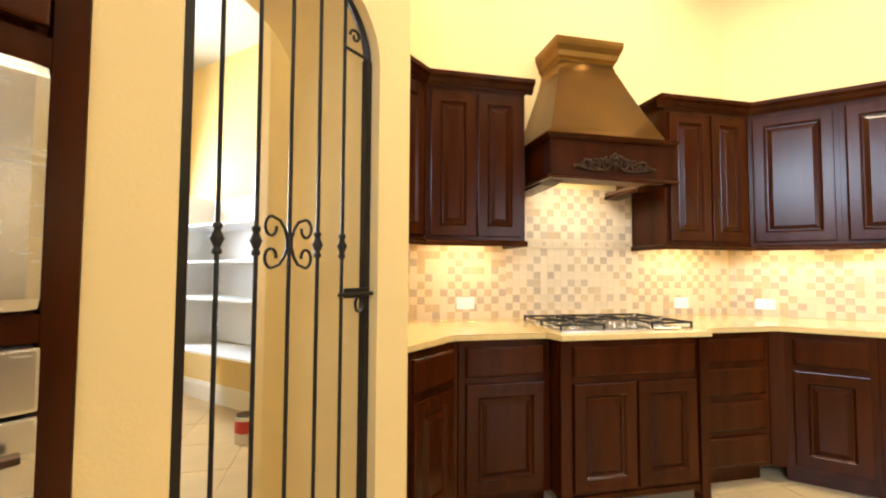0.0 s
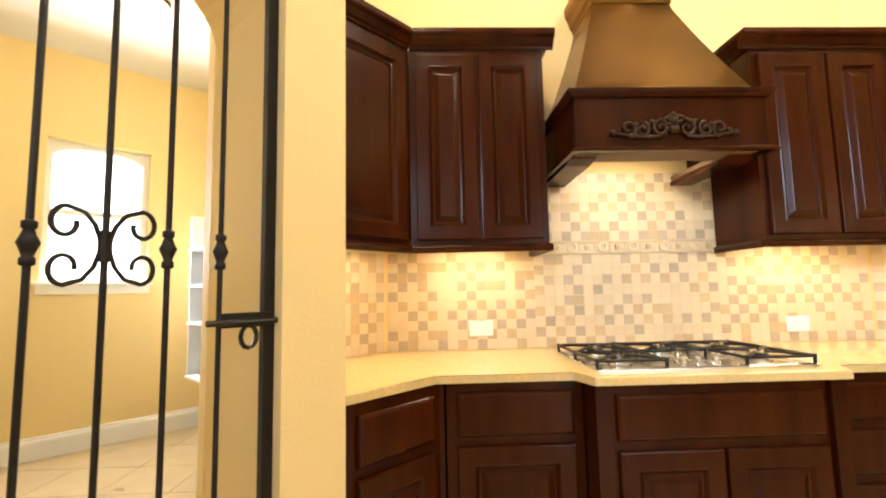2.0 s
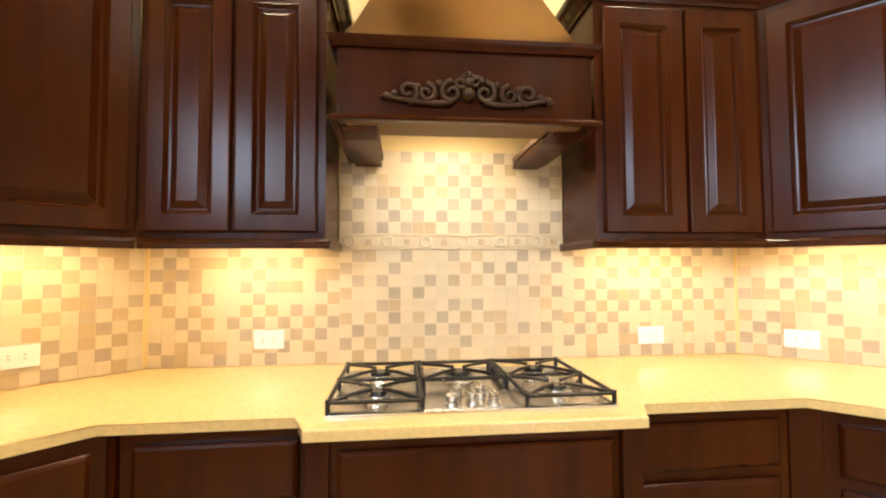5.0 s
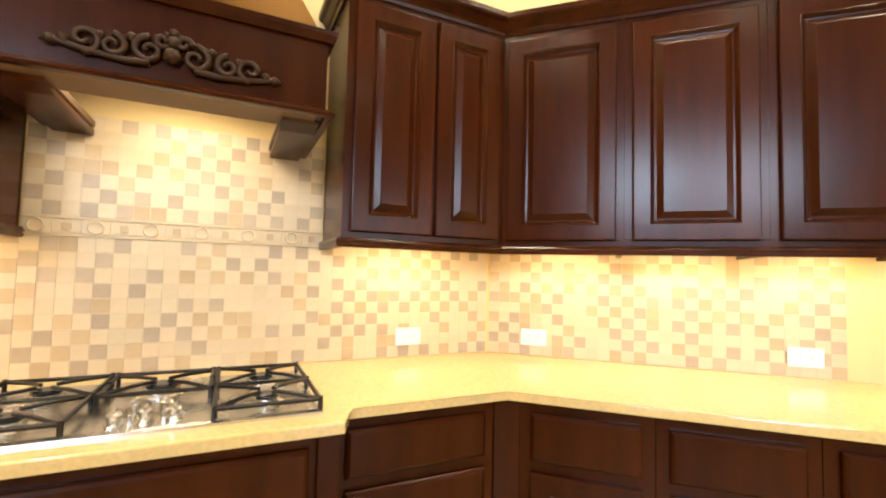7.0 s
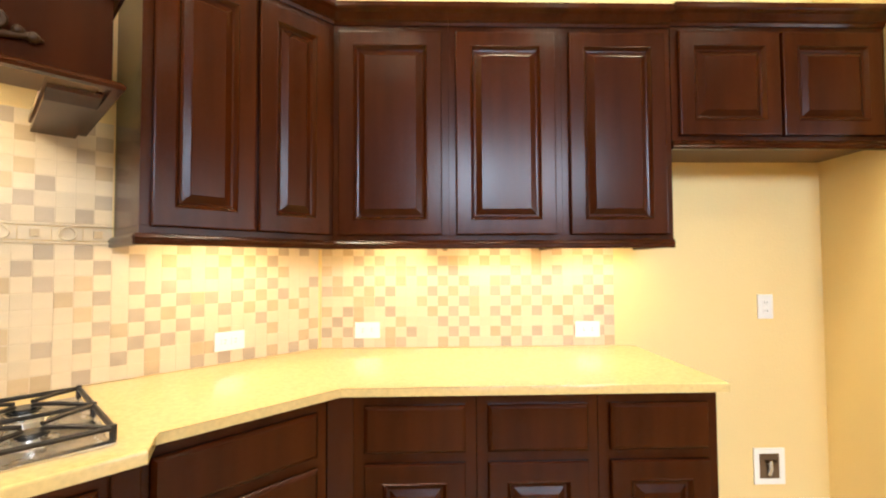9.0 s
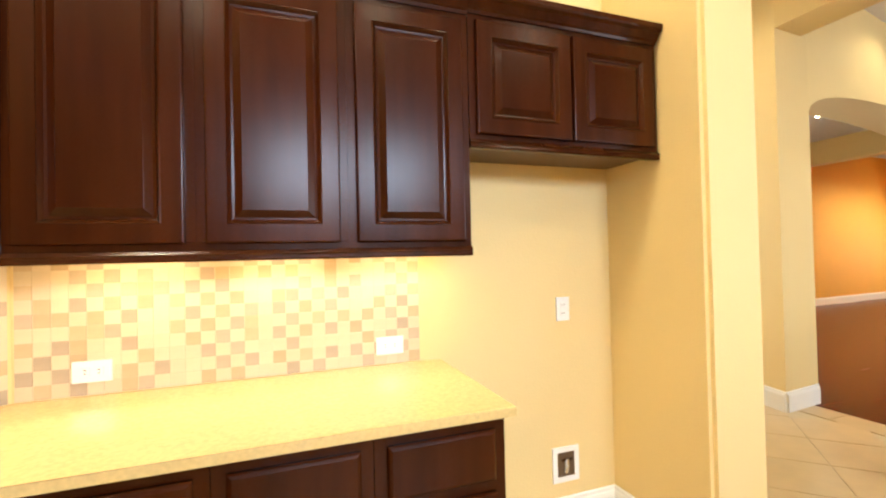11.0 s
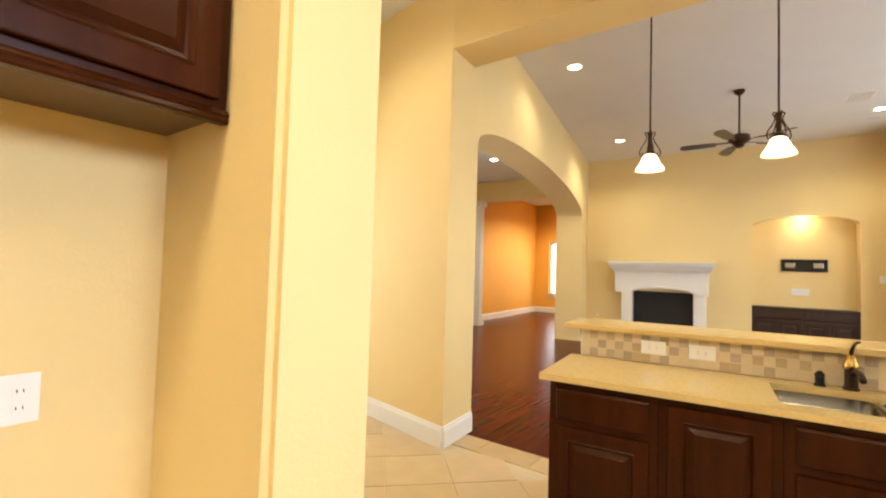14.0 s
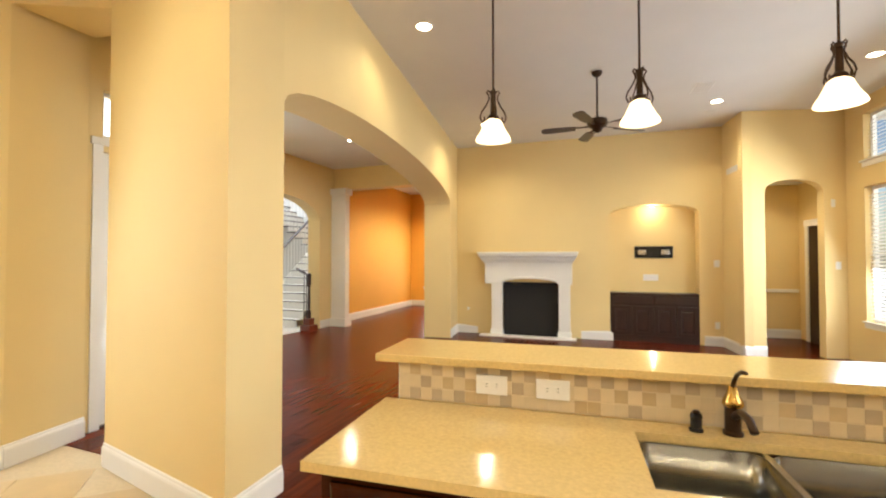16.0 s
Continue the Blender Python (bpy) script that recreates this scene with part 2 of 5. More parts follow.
# kitchen walls
r2 = math.sqrt(2)
wd0, wd1 = (-1.33, 2.644), (0.446, 4.42)
structure("wall_range", prism([wd0, wd1, (0.446, 4.62), (-1.53, 2.644)], 0, TOP), PAINT, "yellow painted diagonal wall behind the range")
structure("wall_fridge", prism([wd1, (2.9, 4.42), (2.9, 4.62), (0.446, 4.62)], 0, TOP), PAINT, "yellow painted wall of the refrigerator alcove")
structure("wall_cabinets", prism([(-1.33, 1.972), wd0, (-1.53, 2.644), (-1.53, 1.972)], 0, TOP), PAINT, "yellow painted wall beside the pantry")
wing = prism([(2.9, 3.845), (3.215, 3.845), (3.215, 7.2), (2.9, 7.2)], 0, TOP)
bmesh.ops.bevel(wing, geom=[e for e in wing.edges if abs(e.verts[0].co.z - e.verts[1].co.z) > 1 and e.verts[0].co.y < 4], offset=0.02, segments=4, affect="EDGES")
structure("wall_wing", wing, PAINT, "yellow wing wall with rounded corners beside the alcove")

# the pantry doorway: a deep arched opening in a thick wall
arched_wall("wall_pantry", (-0.70, 0.84), (-0.70, 1.972), 0.50, TOP, [(0.19, 0.935, 2.04, 0.30)], PAINT, "yellow wall with a deep arched pantry doorway")
holed_wall("wall_pantry_window", (-4.25, 0.30), (-4.25, 3.0), 0.15, 3.25, [(1.28, 2.0, 1.33, 2.52)], PAINT, "yellow pantry wall with a window")
structure("wall_pantry_shelves", B(-4.25, -1.53, 2.85, 3.0, 0, 3.25), PAINT, "yellow pantry side wall")
structure("wall_pantry_side", B(-4.25, -1.50, 0.30, 0.45, 0, 3.25), PAINT, "yellow pantry side wall")
structure("wall_pantry_front", prism([(-1.5, 0.45), (-1.2, 0.45), (-1.2, 0.838), (-1.5, 0.838)], 0, 3.25), PAINT, "yellow pantry front wall")
structure("wall_pantry_return", prism([(-1.53, 1.88), (-1.201, 1.88), (-1.201, 1.9715), (-1.535, 1.9715), (-1.535, 2.85), (-1.66, 2.85), (-1.66, 1.9)], 0, 3.25), PAINT, "yellow pantry wall behind the cabinets")
structure("wall_oven", B(-1.36, -1.30, -2.4, 0.838, 0, TOP), PAINT, "yellow wall behind the oven cabinet")
holed_wall("wall_south", (4.0, -2.4), (-1.36, -2.4), 0.15, TOP, [(0.10, 1.40, 2.30, 3.40), (1.65, 2.95, 2.30, 3.40)], PAINT, "yellow kitchen wall with two high windows")

# breakfast corner and hall
holed_wall("wall_breakfast", (5.19, 7.2), (2.9, 7.2), -0.16, TOP, [(0.30, 1.22, 0.0, 2.50), (0.30, 1.22, 2.62, 3.06)], PAINT, "yellow wall with a patio door and transom")
structure("pillar", prism([PB, PRB, (5.86, 6.58), PLB], 0, TOP), PAINT, "broad yellow plastered pillar")
structure("passage_lintel", prism([PLB, (5.86, 6.58), (5.75, 7.2), (5.19, 7.2)], 3.42, TOP), PAINT, "yellow lintel over the passage")
structure("passage_wall", prism([(5.19, 7.203), (5.78, 7.32), (5.78, 7.5), (5.19, 7.5)], 0, TOP), PAINT, "yellow passage wall")
holed_wall("wall_hall_door", (6.95, 7.38), (5.785, 7.38), -0.16, 3.6, [(0.15, 1.02, 0.0, 2.50), (0.15, 1.02, 2.62, 3.06)], PAINT, "yellow hall wall with a glazed door")
structure("wall_hall_west", B(6.95, 7.1, 7.38, 9.2, 0, 3.6), PAINT, "plain yellow hall wall")
ceil_beam = prism([PB, (5.62, 5.10), (5.62, -2.4), (5.23, -2.4)], 3.23, TOP)
structure("ceiling_beam", ceil_beam, PAINT, "yellow painted dropped beam over the peninsula")
arch_len = span(PRB, CORNER)
arched_wall("wall_arch", PRB, CORNER, 0.52, TOP, [(0.004, 5.76, 2.58, 0.36)], PAINT, "yellow wall with a wide elliptical arch")
structure("wall_fireplace_north", prism([CORNER, (12.3, 6.28), (12.16, 6.80), (12.04, 6.76)], 0, TOP), PAINT, "yellow wall end")

# fireplace wall, with its niche built as recess
FW = frame_of(CORNER, P1)
FL = span(CORNER, P1)


def along_fire(y):
    return (6.24 - y) / (6.24 - 1.40) * FL


N0, N1 = along_fire(3.25), along_fire(1.77)
F0, F1 = along_fire(5.27), along_fire(4.18)
bm = bmesh.new()
slab_xz([(0, 0), (F0, 0), (F0, 1.06), (F1, 1.06), (F1, 0), (N0, 0)] + arch(N0, N1, 2.36, 0.16) + [(N1, 0), (FL, 0), (FL, TOP), (0, TOP)], 0, 0.32, bm)
structure("wall_fireplace", bm, PAINT, "yellow living room wall with an arched media niche", FW)
structure("niche_back", B(N0 - 0.05, N1 + 0.05, 0.325, 0.42, 0, 2.7), PAINT, "yellow back of the niche", FW)
structure("wall_return", prism([P1, P2, (P2[0] + 0.02, P2[1] - 0.12), (P1[0] + 0.02, P1[1] - 0.12)], 0, TOP), PAINT, "yellow return wall")
arched_wall("wall_passage_arch", P2, P3, 0.14, TOP, [(0.32, 1.17, 2.58, 0.18)], PAINT, "yellow wall with an arched passage")
holed_wall("wall_windows", P3, (4.0, -1.1), 0.16, TOP, [(0.43, 2.03, 0.62, 2.56), (0.43, 2.03, 2.93, 3.62), (2.6, 4.2, 0.62, 2.56), (2.6, 4.2, 2.93, 3.62), (4.8, 6.4, 0.62, 2.56)], PAINT, "yellow living room wall with tall windows")
structure("wall_south_living", B(3.9, 4.0, -2.4, -1.1, 0, TOP), PAINT, "plain yellow wall")
# little lobby behind the passage arch
structure("wall_lobby_back", prism([(13.6, 1.6), (13.9, -0.6), (14.0, -0.6), (13.7, 1.6)], 0, 3.0), PAINT, "yellow lobby wall")
structure("wall_lobby_side", prism([(12.1, -0.35), (13.9, -0.1), (13.9, -0.25), (12.1, -0.5)], 0, 3.0), PAINT, "yellow lobby side wall")
structure("wall_lobby_north", prism([(11.85, 1.18), (13.7, 1.45), (13.7, 1.6), (11.85, 1.3)], 0, 3.0), PAINT, "yellow lobby side wall")
structure("ceiling_lobby", prism([(11.75, 1.3), (12.2, -0.4), (13.9, -0.4), (13.7, 1.6)], 2.95, 3.05), CEIL, "white lobby ceiling")

# hall back wall with the stair arch, header and dining room
H0, H1 = (6.95, 9.02), (11.95, 9.22)
arched_wall("wall_stair_arch", H0, H1, 0.3, 3.6, [(2.05, 4.45, 2.35, 0.45)], PAINT, "cream wall with an arched stair opening")
structure("header_dining", B(11.95, 12.25, 6.7, 9.4, 3.12, 3.7), PAINT, "yellow header between hall and dining room")
structure("wall_dining_side", prism([(12.25, 9.28), (16.6, 9.52), (16.6, 9.7), (12.25, 9.45)], 0, 3.75), ORANGE, "warm orange dining room wall")
holed_wall("wall_dining_end", (16.6, 9.7), (16.6, 5.2), 0.16, 3.75, [(0.67, 1.75, 0.6, 2.4)], ORANGE, "warm orange wall with a window")
structure("wall_dining_near", B(12.3, 16.6, 5.0, 5.15, 0, 3.75), ORANGE, "warm orange dining room wall")
structure("wall_stairwell_back", B(7.5, 14.8, 13.6, 13.75, 0, 5.3), CEIL, "pale stairwell wall")
structure("wall_stairwell_left", B(7.4, 7.55, 9.3, 13.6, 0, 5.3), CEIL, "pale stairwell wall")
structure("wall_stairwell_right", B(14.6, 14.75, 9.72, 13.6, 0, 5.3), CEIL, "pale stairwell wall")
structure("wall_stairwell_front", B(12.1, 14.8, 9.56, 9.70, 3.755, 5.3), CEIL, "pale stairwell wall")
structure("wall_stairwell_over", B(6.95, 12.1, 9.33, 9.45, 3.6, 5.3), CEIL, "pale stairwell wall over the arch")

# baseboards
for a, b in ((PLB, PB), (PB, PRB), (CORNER, (12.18, 5.62)), ((12.27, 3.77), (12.29, 3.2)), ((12.37, 1.7), P1), (P1, P2), ((4.97, 7.2), (5.19, 7.2)), ((5.19, 7.2), (5.78, 7.318)), (P2, (11.68, 0.96)),
             ((12.25, 9.28), (16.6, 9.52)), ((16.6, 9.52), (16.6, 8.7)), ((11.42, 9.2), H1), (H0, (8.95, 9.10)), ((3.215, 3.865), (3.215, 7.2)), ((2.9, 3.845), (3.2, 3.845)), ((2.9, 4.42), (2.9, 3.86)), ((1.95, 4.42), (2.9, 4.42)),
             ((-4.25, 0.45), (-4.25, 2.85)), ((-4.25, 2.85), (-1.66, 2.85)), ((-1.2, 1.775), (-0.72, 1.775)), ((11.41, 6.12), CORNER), ((-4.1, 0.45), (-4.25, 0.45)), ((11.49, 6.64), (11.41, 6.11))):
    baseboard(a, b)

# floors: square ceramic tiles laid diagonally, then boards
WOOD_EDGE = 5.62


def floor_tiles():
    host = structure("floor_kitchen", B(-4.25, WOOD_EDGE, -2.4, 7.25, -0.011, -0.006), GROUT, "beige ceramic tile floor with pale joints")
    size, gap = 0.445, 0.006
    me = to_mesh("floor_tile", box(bmesh.new(), -size / 2, size / 2, -size / 2, size / 2, -0.006, 0.0, 0.003), FLOOR_TILE)
    rest = bmesh.new()
    k = 0
    for i in range(-22, 23):
        for j in range(-22, 23):
            p = pose(0, 0, 0, 0, 0, 45) @ Vector((i * (size + gap), j * (size + gap), 0)) + Vector((2.6, 3.4, 0))
            if not (-4.2 < p.x < WOOD_EDGE - 0.36 and -2.3 < p.y < 7.1):
                continue
            if p.x > 2.6 and p.y > 2.4 and k < 300 or (-0.6 < p.x <= 2.6 and 0 < p.y < 4.2):
                o = new("floor_tile", me)
                o.parent = host
                o.matrix_world = pose(p.x, p.y, 0, 0, 0, 45)
                k += 1
            else:
                s = size / 2
                q = [pose(0, 0, 0, 0, 0, 45) @ Vector((a * s, b * s, 0)) + p for a, b in ((-1, -1), (1, -1), (1, 1), (-1, 1))]
                prism([(v.x, v.y) for v in q], -0.006, 0, rest)
    tagged(part("floor_tiles_far", rest, FLOOR_TILE, host), "", "", "", "stuff")
    # straight border course along the boards
    bd = to_mesh("border_tile", box(bmesh.new(), -0.125, 0.125, -size / 2, size / 2, -0.006, 0.0005, 0.003), FLOOR_TILE)
    for i in range(15):
        o = new("border_tile", bd)
        o.parent = host
        o.matrix_world = pose(WOOD_EDGE - 0.13, -0.8 + i * (size + gap), 0.0)


def floor_boards():
    host = structure("floor_boards", B(WOOD_EDGE, 20, -2.4, 9.7, -0.0112, -0.006), DARKWOOD, "glossy dark red cherry floorboards")
    rest = bmesh.new()
    w = 0.125
    rnd = random.Random(4)
    n = 0
    y = -2.3
    while y < 9.6:
        x = WOOD_EDGE + 0.002 - rnd.random() * 1.2
        while x < 19.5:
            L = 0.9 + rnd.random() * 1.1
            a = max(x, WOOD_EDGE + 0.002)
            if x + L > a + 0.05:
                if 5.6 < x < 9 and 3.8 < y < 7 and n < 200:
                    part("floorboard", box(bmesh.new(), a, x + L - 0.002, y, y + w - 0.0015, -0.006, 0.0), WOODFLOOR, host)
                    n += 1
                else:
                    prism([(a, y), (x + L - 0.002, y), (x + L - 0.002, y + w - 0.0015), (a, y + w - 0.0015)], -0.006, 0, rest)
            x += L
        y += w
    tagged(part("floorboards_far", rest, WOODFLOOR, host), "", "", "", "stuff")


# ---- cabinets ----
def panel_door(w, h, thick=0.02, stile=0.068):
    """A raised-panel door, its back at y = 0, its face towards -y, centred on x, foot at z = 0."""
    def r(i, y):
        return (-w / 2 + i, w / 2 - i, i, h - i, -y)
    s = min(stile, w * 0.24, h * 0.3)
    return loft_rects([r(0, 0), r(0, thick - 0.005), r(0.002, thick - 0.001), r(0.006, thick), r(s - 0.008, thick), r(s - 0.004, thick + 0.003), r(s, thick - 0.002), r(s + 0.006, thick - 0.010), r(s + 0.014, thick - 0.011),
                       r(s + 0.034, thick - 0.001), r(s + 0.037, thick + 0.001)])


def drawer_front(w, h, thick=0.02):
    def r(i, y):
        return (-w / 2 + i, w / 2 - i, i, h - i, -y)
    return loft_rects([r(0, 0), r(0, thick - 0.008), r(0.004, thick - 0.004), r(0.012, thick), r(0.016, thick)])


def place(o, x, y, z, turn=0):
    o.matrix_local = pose(x, y, z, 0, 0, turn)
    return o


CROWN = [(0, 0), (-0.008, 0), (-0.012, 0.012), (-0.020, 0.018), (-0.034, 0.042), (-0.048, 0.050), (-0.052, 0.058), (-0.052, 0.078), (0, 0.078)]
RAIL = [(0, 0), (-0.012, 0.0), (-0.016, 0.006), (-0.014, 0.016), (-0.018, 0.022), (-0.010, 0.034), (0, 0.036)]


def upper_cabinet(frame, x0, x1, z0, z1, doors, label, depth=0.34, left_end=False, right_end=False, m0=0.0, m1=0.0, b0=None, b1=None, glow=True):
    """A wall cabinet: x0 to x1 at the face, its back on y = 0; b0 and b1 let its back run on into a corner."""
    t = thing("wall_cabinet", frame @ pose(0, 0, 0), label, "cabinet", "upper cabinets")
    b0, b1 = (x0 if b0 is None else b0), (x1 if b1 is None else b1)
    top = z1 - 0.075
    rise = 0.03 if glow else 0.0
    part("carcass", prism([(x0, -depth), (x1, -depth), (b1, -0.003), (b0, -0.003)], z0 + 0.03 + rise, top), WOOD, t)
    part("underside", prism([(x0 + 0.006, -depth + 0.006), (x1 - 0.006, -depth + 0.006), (b1 - 0.006, -0.008), (b0 + 0.006, -0.008)], z0 + 0.022 + rise, z0 + 0.029 + rise), SHADE_WOOD, t, "plain wood underside")
    part("bottom_rail", B(x0, x1, -depth, -depth + 0.02, z0 + 0.002, z0 + 0.0295 + rise), WOOD, t)
    for flag, q in ((left_end, x0), (right_end or b1 == x1, x1 - 0.018)):
        if flag and glow:
            part("end_panel", B(q, q + 0.018, -depth + 0.0205, -0.004, z0 + 0.002, z0 + 0.0595), WOOD, t)
    f = -depth
    n = len(doors)
    total = sum(doors)
    e = 0.028
    x = x0 + e
    usable = (x1 - x0) - 2 * e - 0.012 * (n - 1)
    for d in doors:
        w = usable * d / total
        place(part("door", panel_door(w, top - z0 - 0.085), WOOD, t), x + w / 2, f - 0.001, z0 + 0.055)
        x += w + 0.012
    cr = part("crown_moulding", sweep_x([(y, z + z1 - 0.078) for y, z in CROWN], x0 - (0.05 if left_end else 0), x1 + (0.05 if right_end else 0), None, m0, m1), WOOD, t)
    cr.location.y = f + 0.001
    rl = part("light_rail", sweep_x([(y, z + z0) for y, z in RAIL], x0 - (0.012 if left_end else 0), x1 + (0.012 if right_end else 0), None, m0, m1), WOOD, t)
    rl.location.y = f + 0.0015
    for flag, x, s in ((left_end, x0, -1), (right_end, x1, 1)):
        if flag:
            c = part("crown_return", sweep_x([(y, z + z1 - 0.078) for y, z in CROWN], 0, depth - 0.004), WOOD, t)
            place(c, x, -depth + 0.004 if s > 0 else -0.004, 0, 90 * s)
            c = part("rail_return", sweep_x([(y, z + z0) for y, z in RAIL], 0, depth - 0.004), WOOD, t)
            place(c, x, -depth + 0.004 if s > 0 else -0.004, 0, 90 * s)
    if glow:
        s = thing("cabinet_strip_light", frame, "slim warm light strip under the wall cabinet", "light", "cabinet strip lights")
        mid, half = (x0 + x1) / 2, min(0.5, (x1 - x0) * 0.32)
        part("housing", B(mid - half - 0.02, mid + half + 0.02, -0.20, -0.13, z0 + 0.040, z0 + 0.051, 0.003), PLASTIC, s)
        part("lens", B(mid - half, mid + half, -0.195, -0.135, z0 + 0.034, z0 + 0.0397), LEDLIT, s)
        p = frame @ Vector((mid, -0.165, z0 + 0.031))
        q = frame @ Vector((mid, -0.12, 0.9))
        lamp = area("cabinet_strip_lamp", p, q, 2 * half, 0.05, 3.9 * (2 * half) / 0.6, WARM)
        lamp.matrix_world = Matrix.Translation(p) @ frame.to_3x3().to_4x4() @ pose(0, 0, 0, 8, 0, 0)
    return t


def base_cabinet(frame, x0, x1, rows, label, depth=0.62, right_end=False, inner=None, toe=True, posts=False, top=0.884, foot=0.10):
    """A floor cabinet with rows of (height share, fronts, 'drawer' or 'door') from the top down."""
    t = thing("base_cabinet", frame, label, "cabinet", "base cabinets")
    part("carcass", B(x0, x1, -depth, -0.004, foot, inner or top), WOOD, t)
    if inner:
        part("face_frame", B(x0, x1, -depth, -depth + 0.02, inner + 0.001, top), WOOD, t)
    if toe:
        part("toe_kick", B(x0, x1, -depth + 0.07, -0.01, 0.0, foot - 0.001), WOOD, t)
    inset = 0.075 if posts else 0.036
    z = top - 0.036
    avail = z - foot - 0.025 - 0.034 * (len(rows) - 1)
    for share, n, kind in rows:
        h = avail * share
        w = (x1 - x0 - 2 * inset - 0.012 * (n - 1)) / n
        for i in range(n):
            cx = x0 + inset + w / 2 + i * (w + 0.012)
            bm = drawer_front(w, h) if kind == "drawer" else panel_door(w, h)
            place(part("drawer_front" if kind == "drawer" else "door", bm, WOOD, t), cx, -depth - 0.001, z - h)
        z -= h + 0.034
    if posts:
        for s in (x0, x1 - 0.055):
            bm = B(s, s + 0.055, -depth - 0.022, -depth + 0.04, 0.0, top, 0.004)
            part("corner_post", bm, WOOD, t)
        bm = slab_xz([(x0 + 0.055, 0.105), (x0 + 0.055, 0.045), (x0 + 0.10, 0.075), (x1 - 0.10, 0.075), (x1 - 0.055, 0.045), (x1 - 0.055, 0.105)], -depth - 0.012, -depth + 0.02)
        part("valance", bm, WOOD, t)
    return t


Z0, Z1 = 1.372, 2.365
T45 = math.tan(radians(22.5))
upper_cabinet(LEFT, 1.985, 2.503, Z0, Z1, [1], "dark cherry wall cabinet with one raised-panel door", b1=2.62, m1=-T45)
upper_cabinet(DIAG, 1.073, 1.675, Z0, Z1, [1, 1], "dark cherry wall cabinet with two narrow doors beside the hood", right_end=True, b0=0.96, m0=-T45)
upper_cabinet(DIAG, 2.635, 3.294, Z0, Z1, [1.1, 1], "dark cherry wall cabinet with two narrow doors beside the hood", left_end=True, b1=3.42, m1=-T45)
upper_cabinet(FRIDGE, 0.577, 1.05, Z0, Z1, [1], "dark cherry wall cabinet with a raised-panel door", b0=0.47, m0=-T45)
upper_cabinet(FRIDGE, 1.0505, 1.515, Z0, Z1, [1], "dark cherry wall cabinet with a raised-panel door")
upper_cabinet(FRIDGE, 1.5155, 1.973, Z0, Z1, [1], "dark cherry wall cabinet with a raised-panel door at the alcove", right_end=False)
upper_cabinet(FRIDGE, 1.976, 2.896, 1.78, Z1 + 0.01, [1, 1], "short dark cherry cabinet over the empty refrigerator alcove", glow=False)

DR, DD = (0.22, 1, "drawer"), (0.78, 1, "door")
base_cabinet(LEFT, 1.98, 2.37, [DR, DD], "dark cherry base cabinet with a drawer and door")
base_cabinet(DIAG, 1.20, 1.69, [DR, DD], "dark cherry base cabinet with a drawer and raised-panel door")
base_cabinet(DIAG, 1.695, 2.565, [(0.22, 1, "drawer"), (0.78, 2, "door")], "dark cherry range cabinet standing proud, with posts and two doors", depth=0.715, toe=False, posts=True)
base_cabinet(DIAG, 2.57, 3.09, [(0.22, 1, "drawer"), (0.25, 1, "drawer"), (0.265, 1, "drawer"), (0.265, 1, "drawer")], "dark cherry stack of drawers beside the range cabinet")
for i in range(3):
    base_cabinet(FRIDGE, 0.72 + i * 0.404, 0.72 + i * 0.404 + 0.402, [DR, DD], "dark cherry base cabinet with a drawer over a door", depth=0.655)
for nm, pts in (("corner_filler", [(-0.72, 2.37), (-0.70, 2.386), (-0.80, 2.50), (-0.84, 2.45)]), ("corner_filler", [(0.632, 3.745), (0.642, 3.735), (0.719, 3.763), (0.719, 3.84), (0.70, 3.84)])):
    o = tagged(part("corner_filler", prism(pts, 0.1, 0.884), WOOD), "dark cherry filler strip between base cabinets", "filler", "", "structure")


def dp(s, n):
    return ((s - n) / r2, (s + n) / r2)


ctop = thing("countertop", pose(0, 0, 0), "cream speckled limestone countertop with a bowed range section", "countertop")
outline = [(-0.70, 1.975), (-0.70, 2.345), dp(1.655, 2.153), dp(1.69, 2.05), dp(2.57, 2.05), dp(2.61, 2.153), (0.685, 3.73), (1.955, 3.73), (1.955, 4.414), (0.444, 4.414), (-1.326, 2.642), (-1.326, 1.975)]
part("slab", prism(outline, 0.885, 0.915, None, 0.006), STONE, ctop)


# ---- backsplash tiles ----
PITCH = 0.0485
tile_me = {}
for key, mat in (("l", TILE_L), ("t", TILE_T), ("g", TILE_G)):
    tile_me[key] = to_mesh("tile", box(bmesh.new(), -0.0239, 0.0239, -0.0025, 0.0, -0.0239, 0.0239, 0.0007), mat)


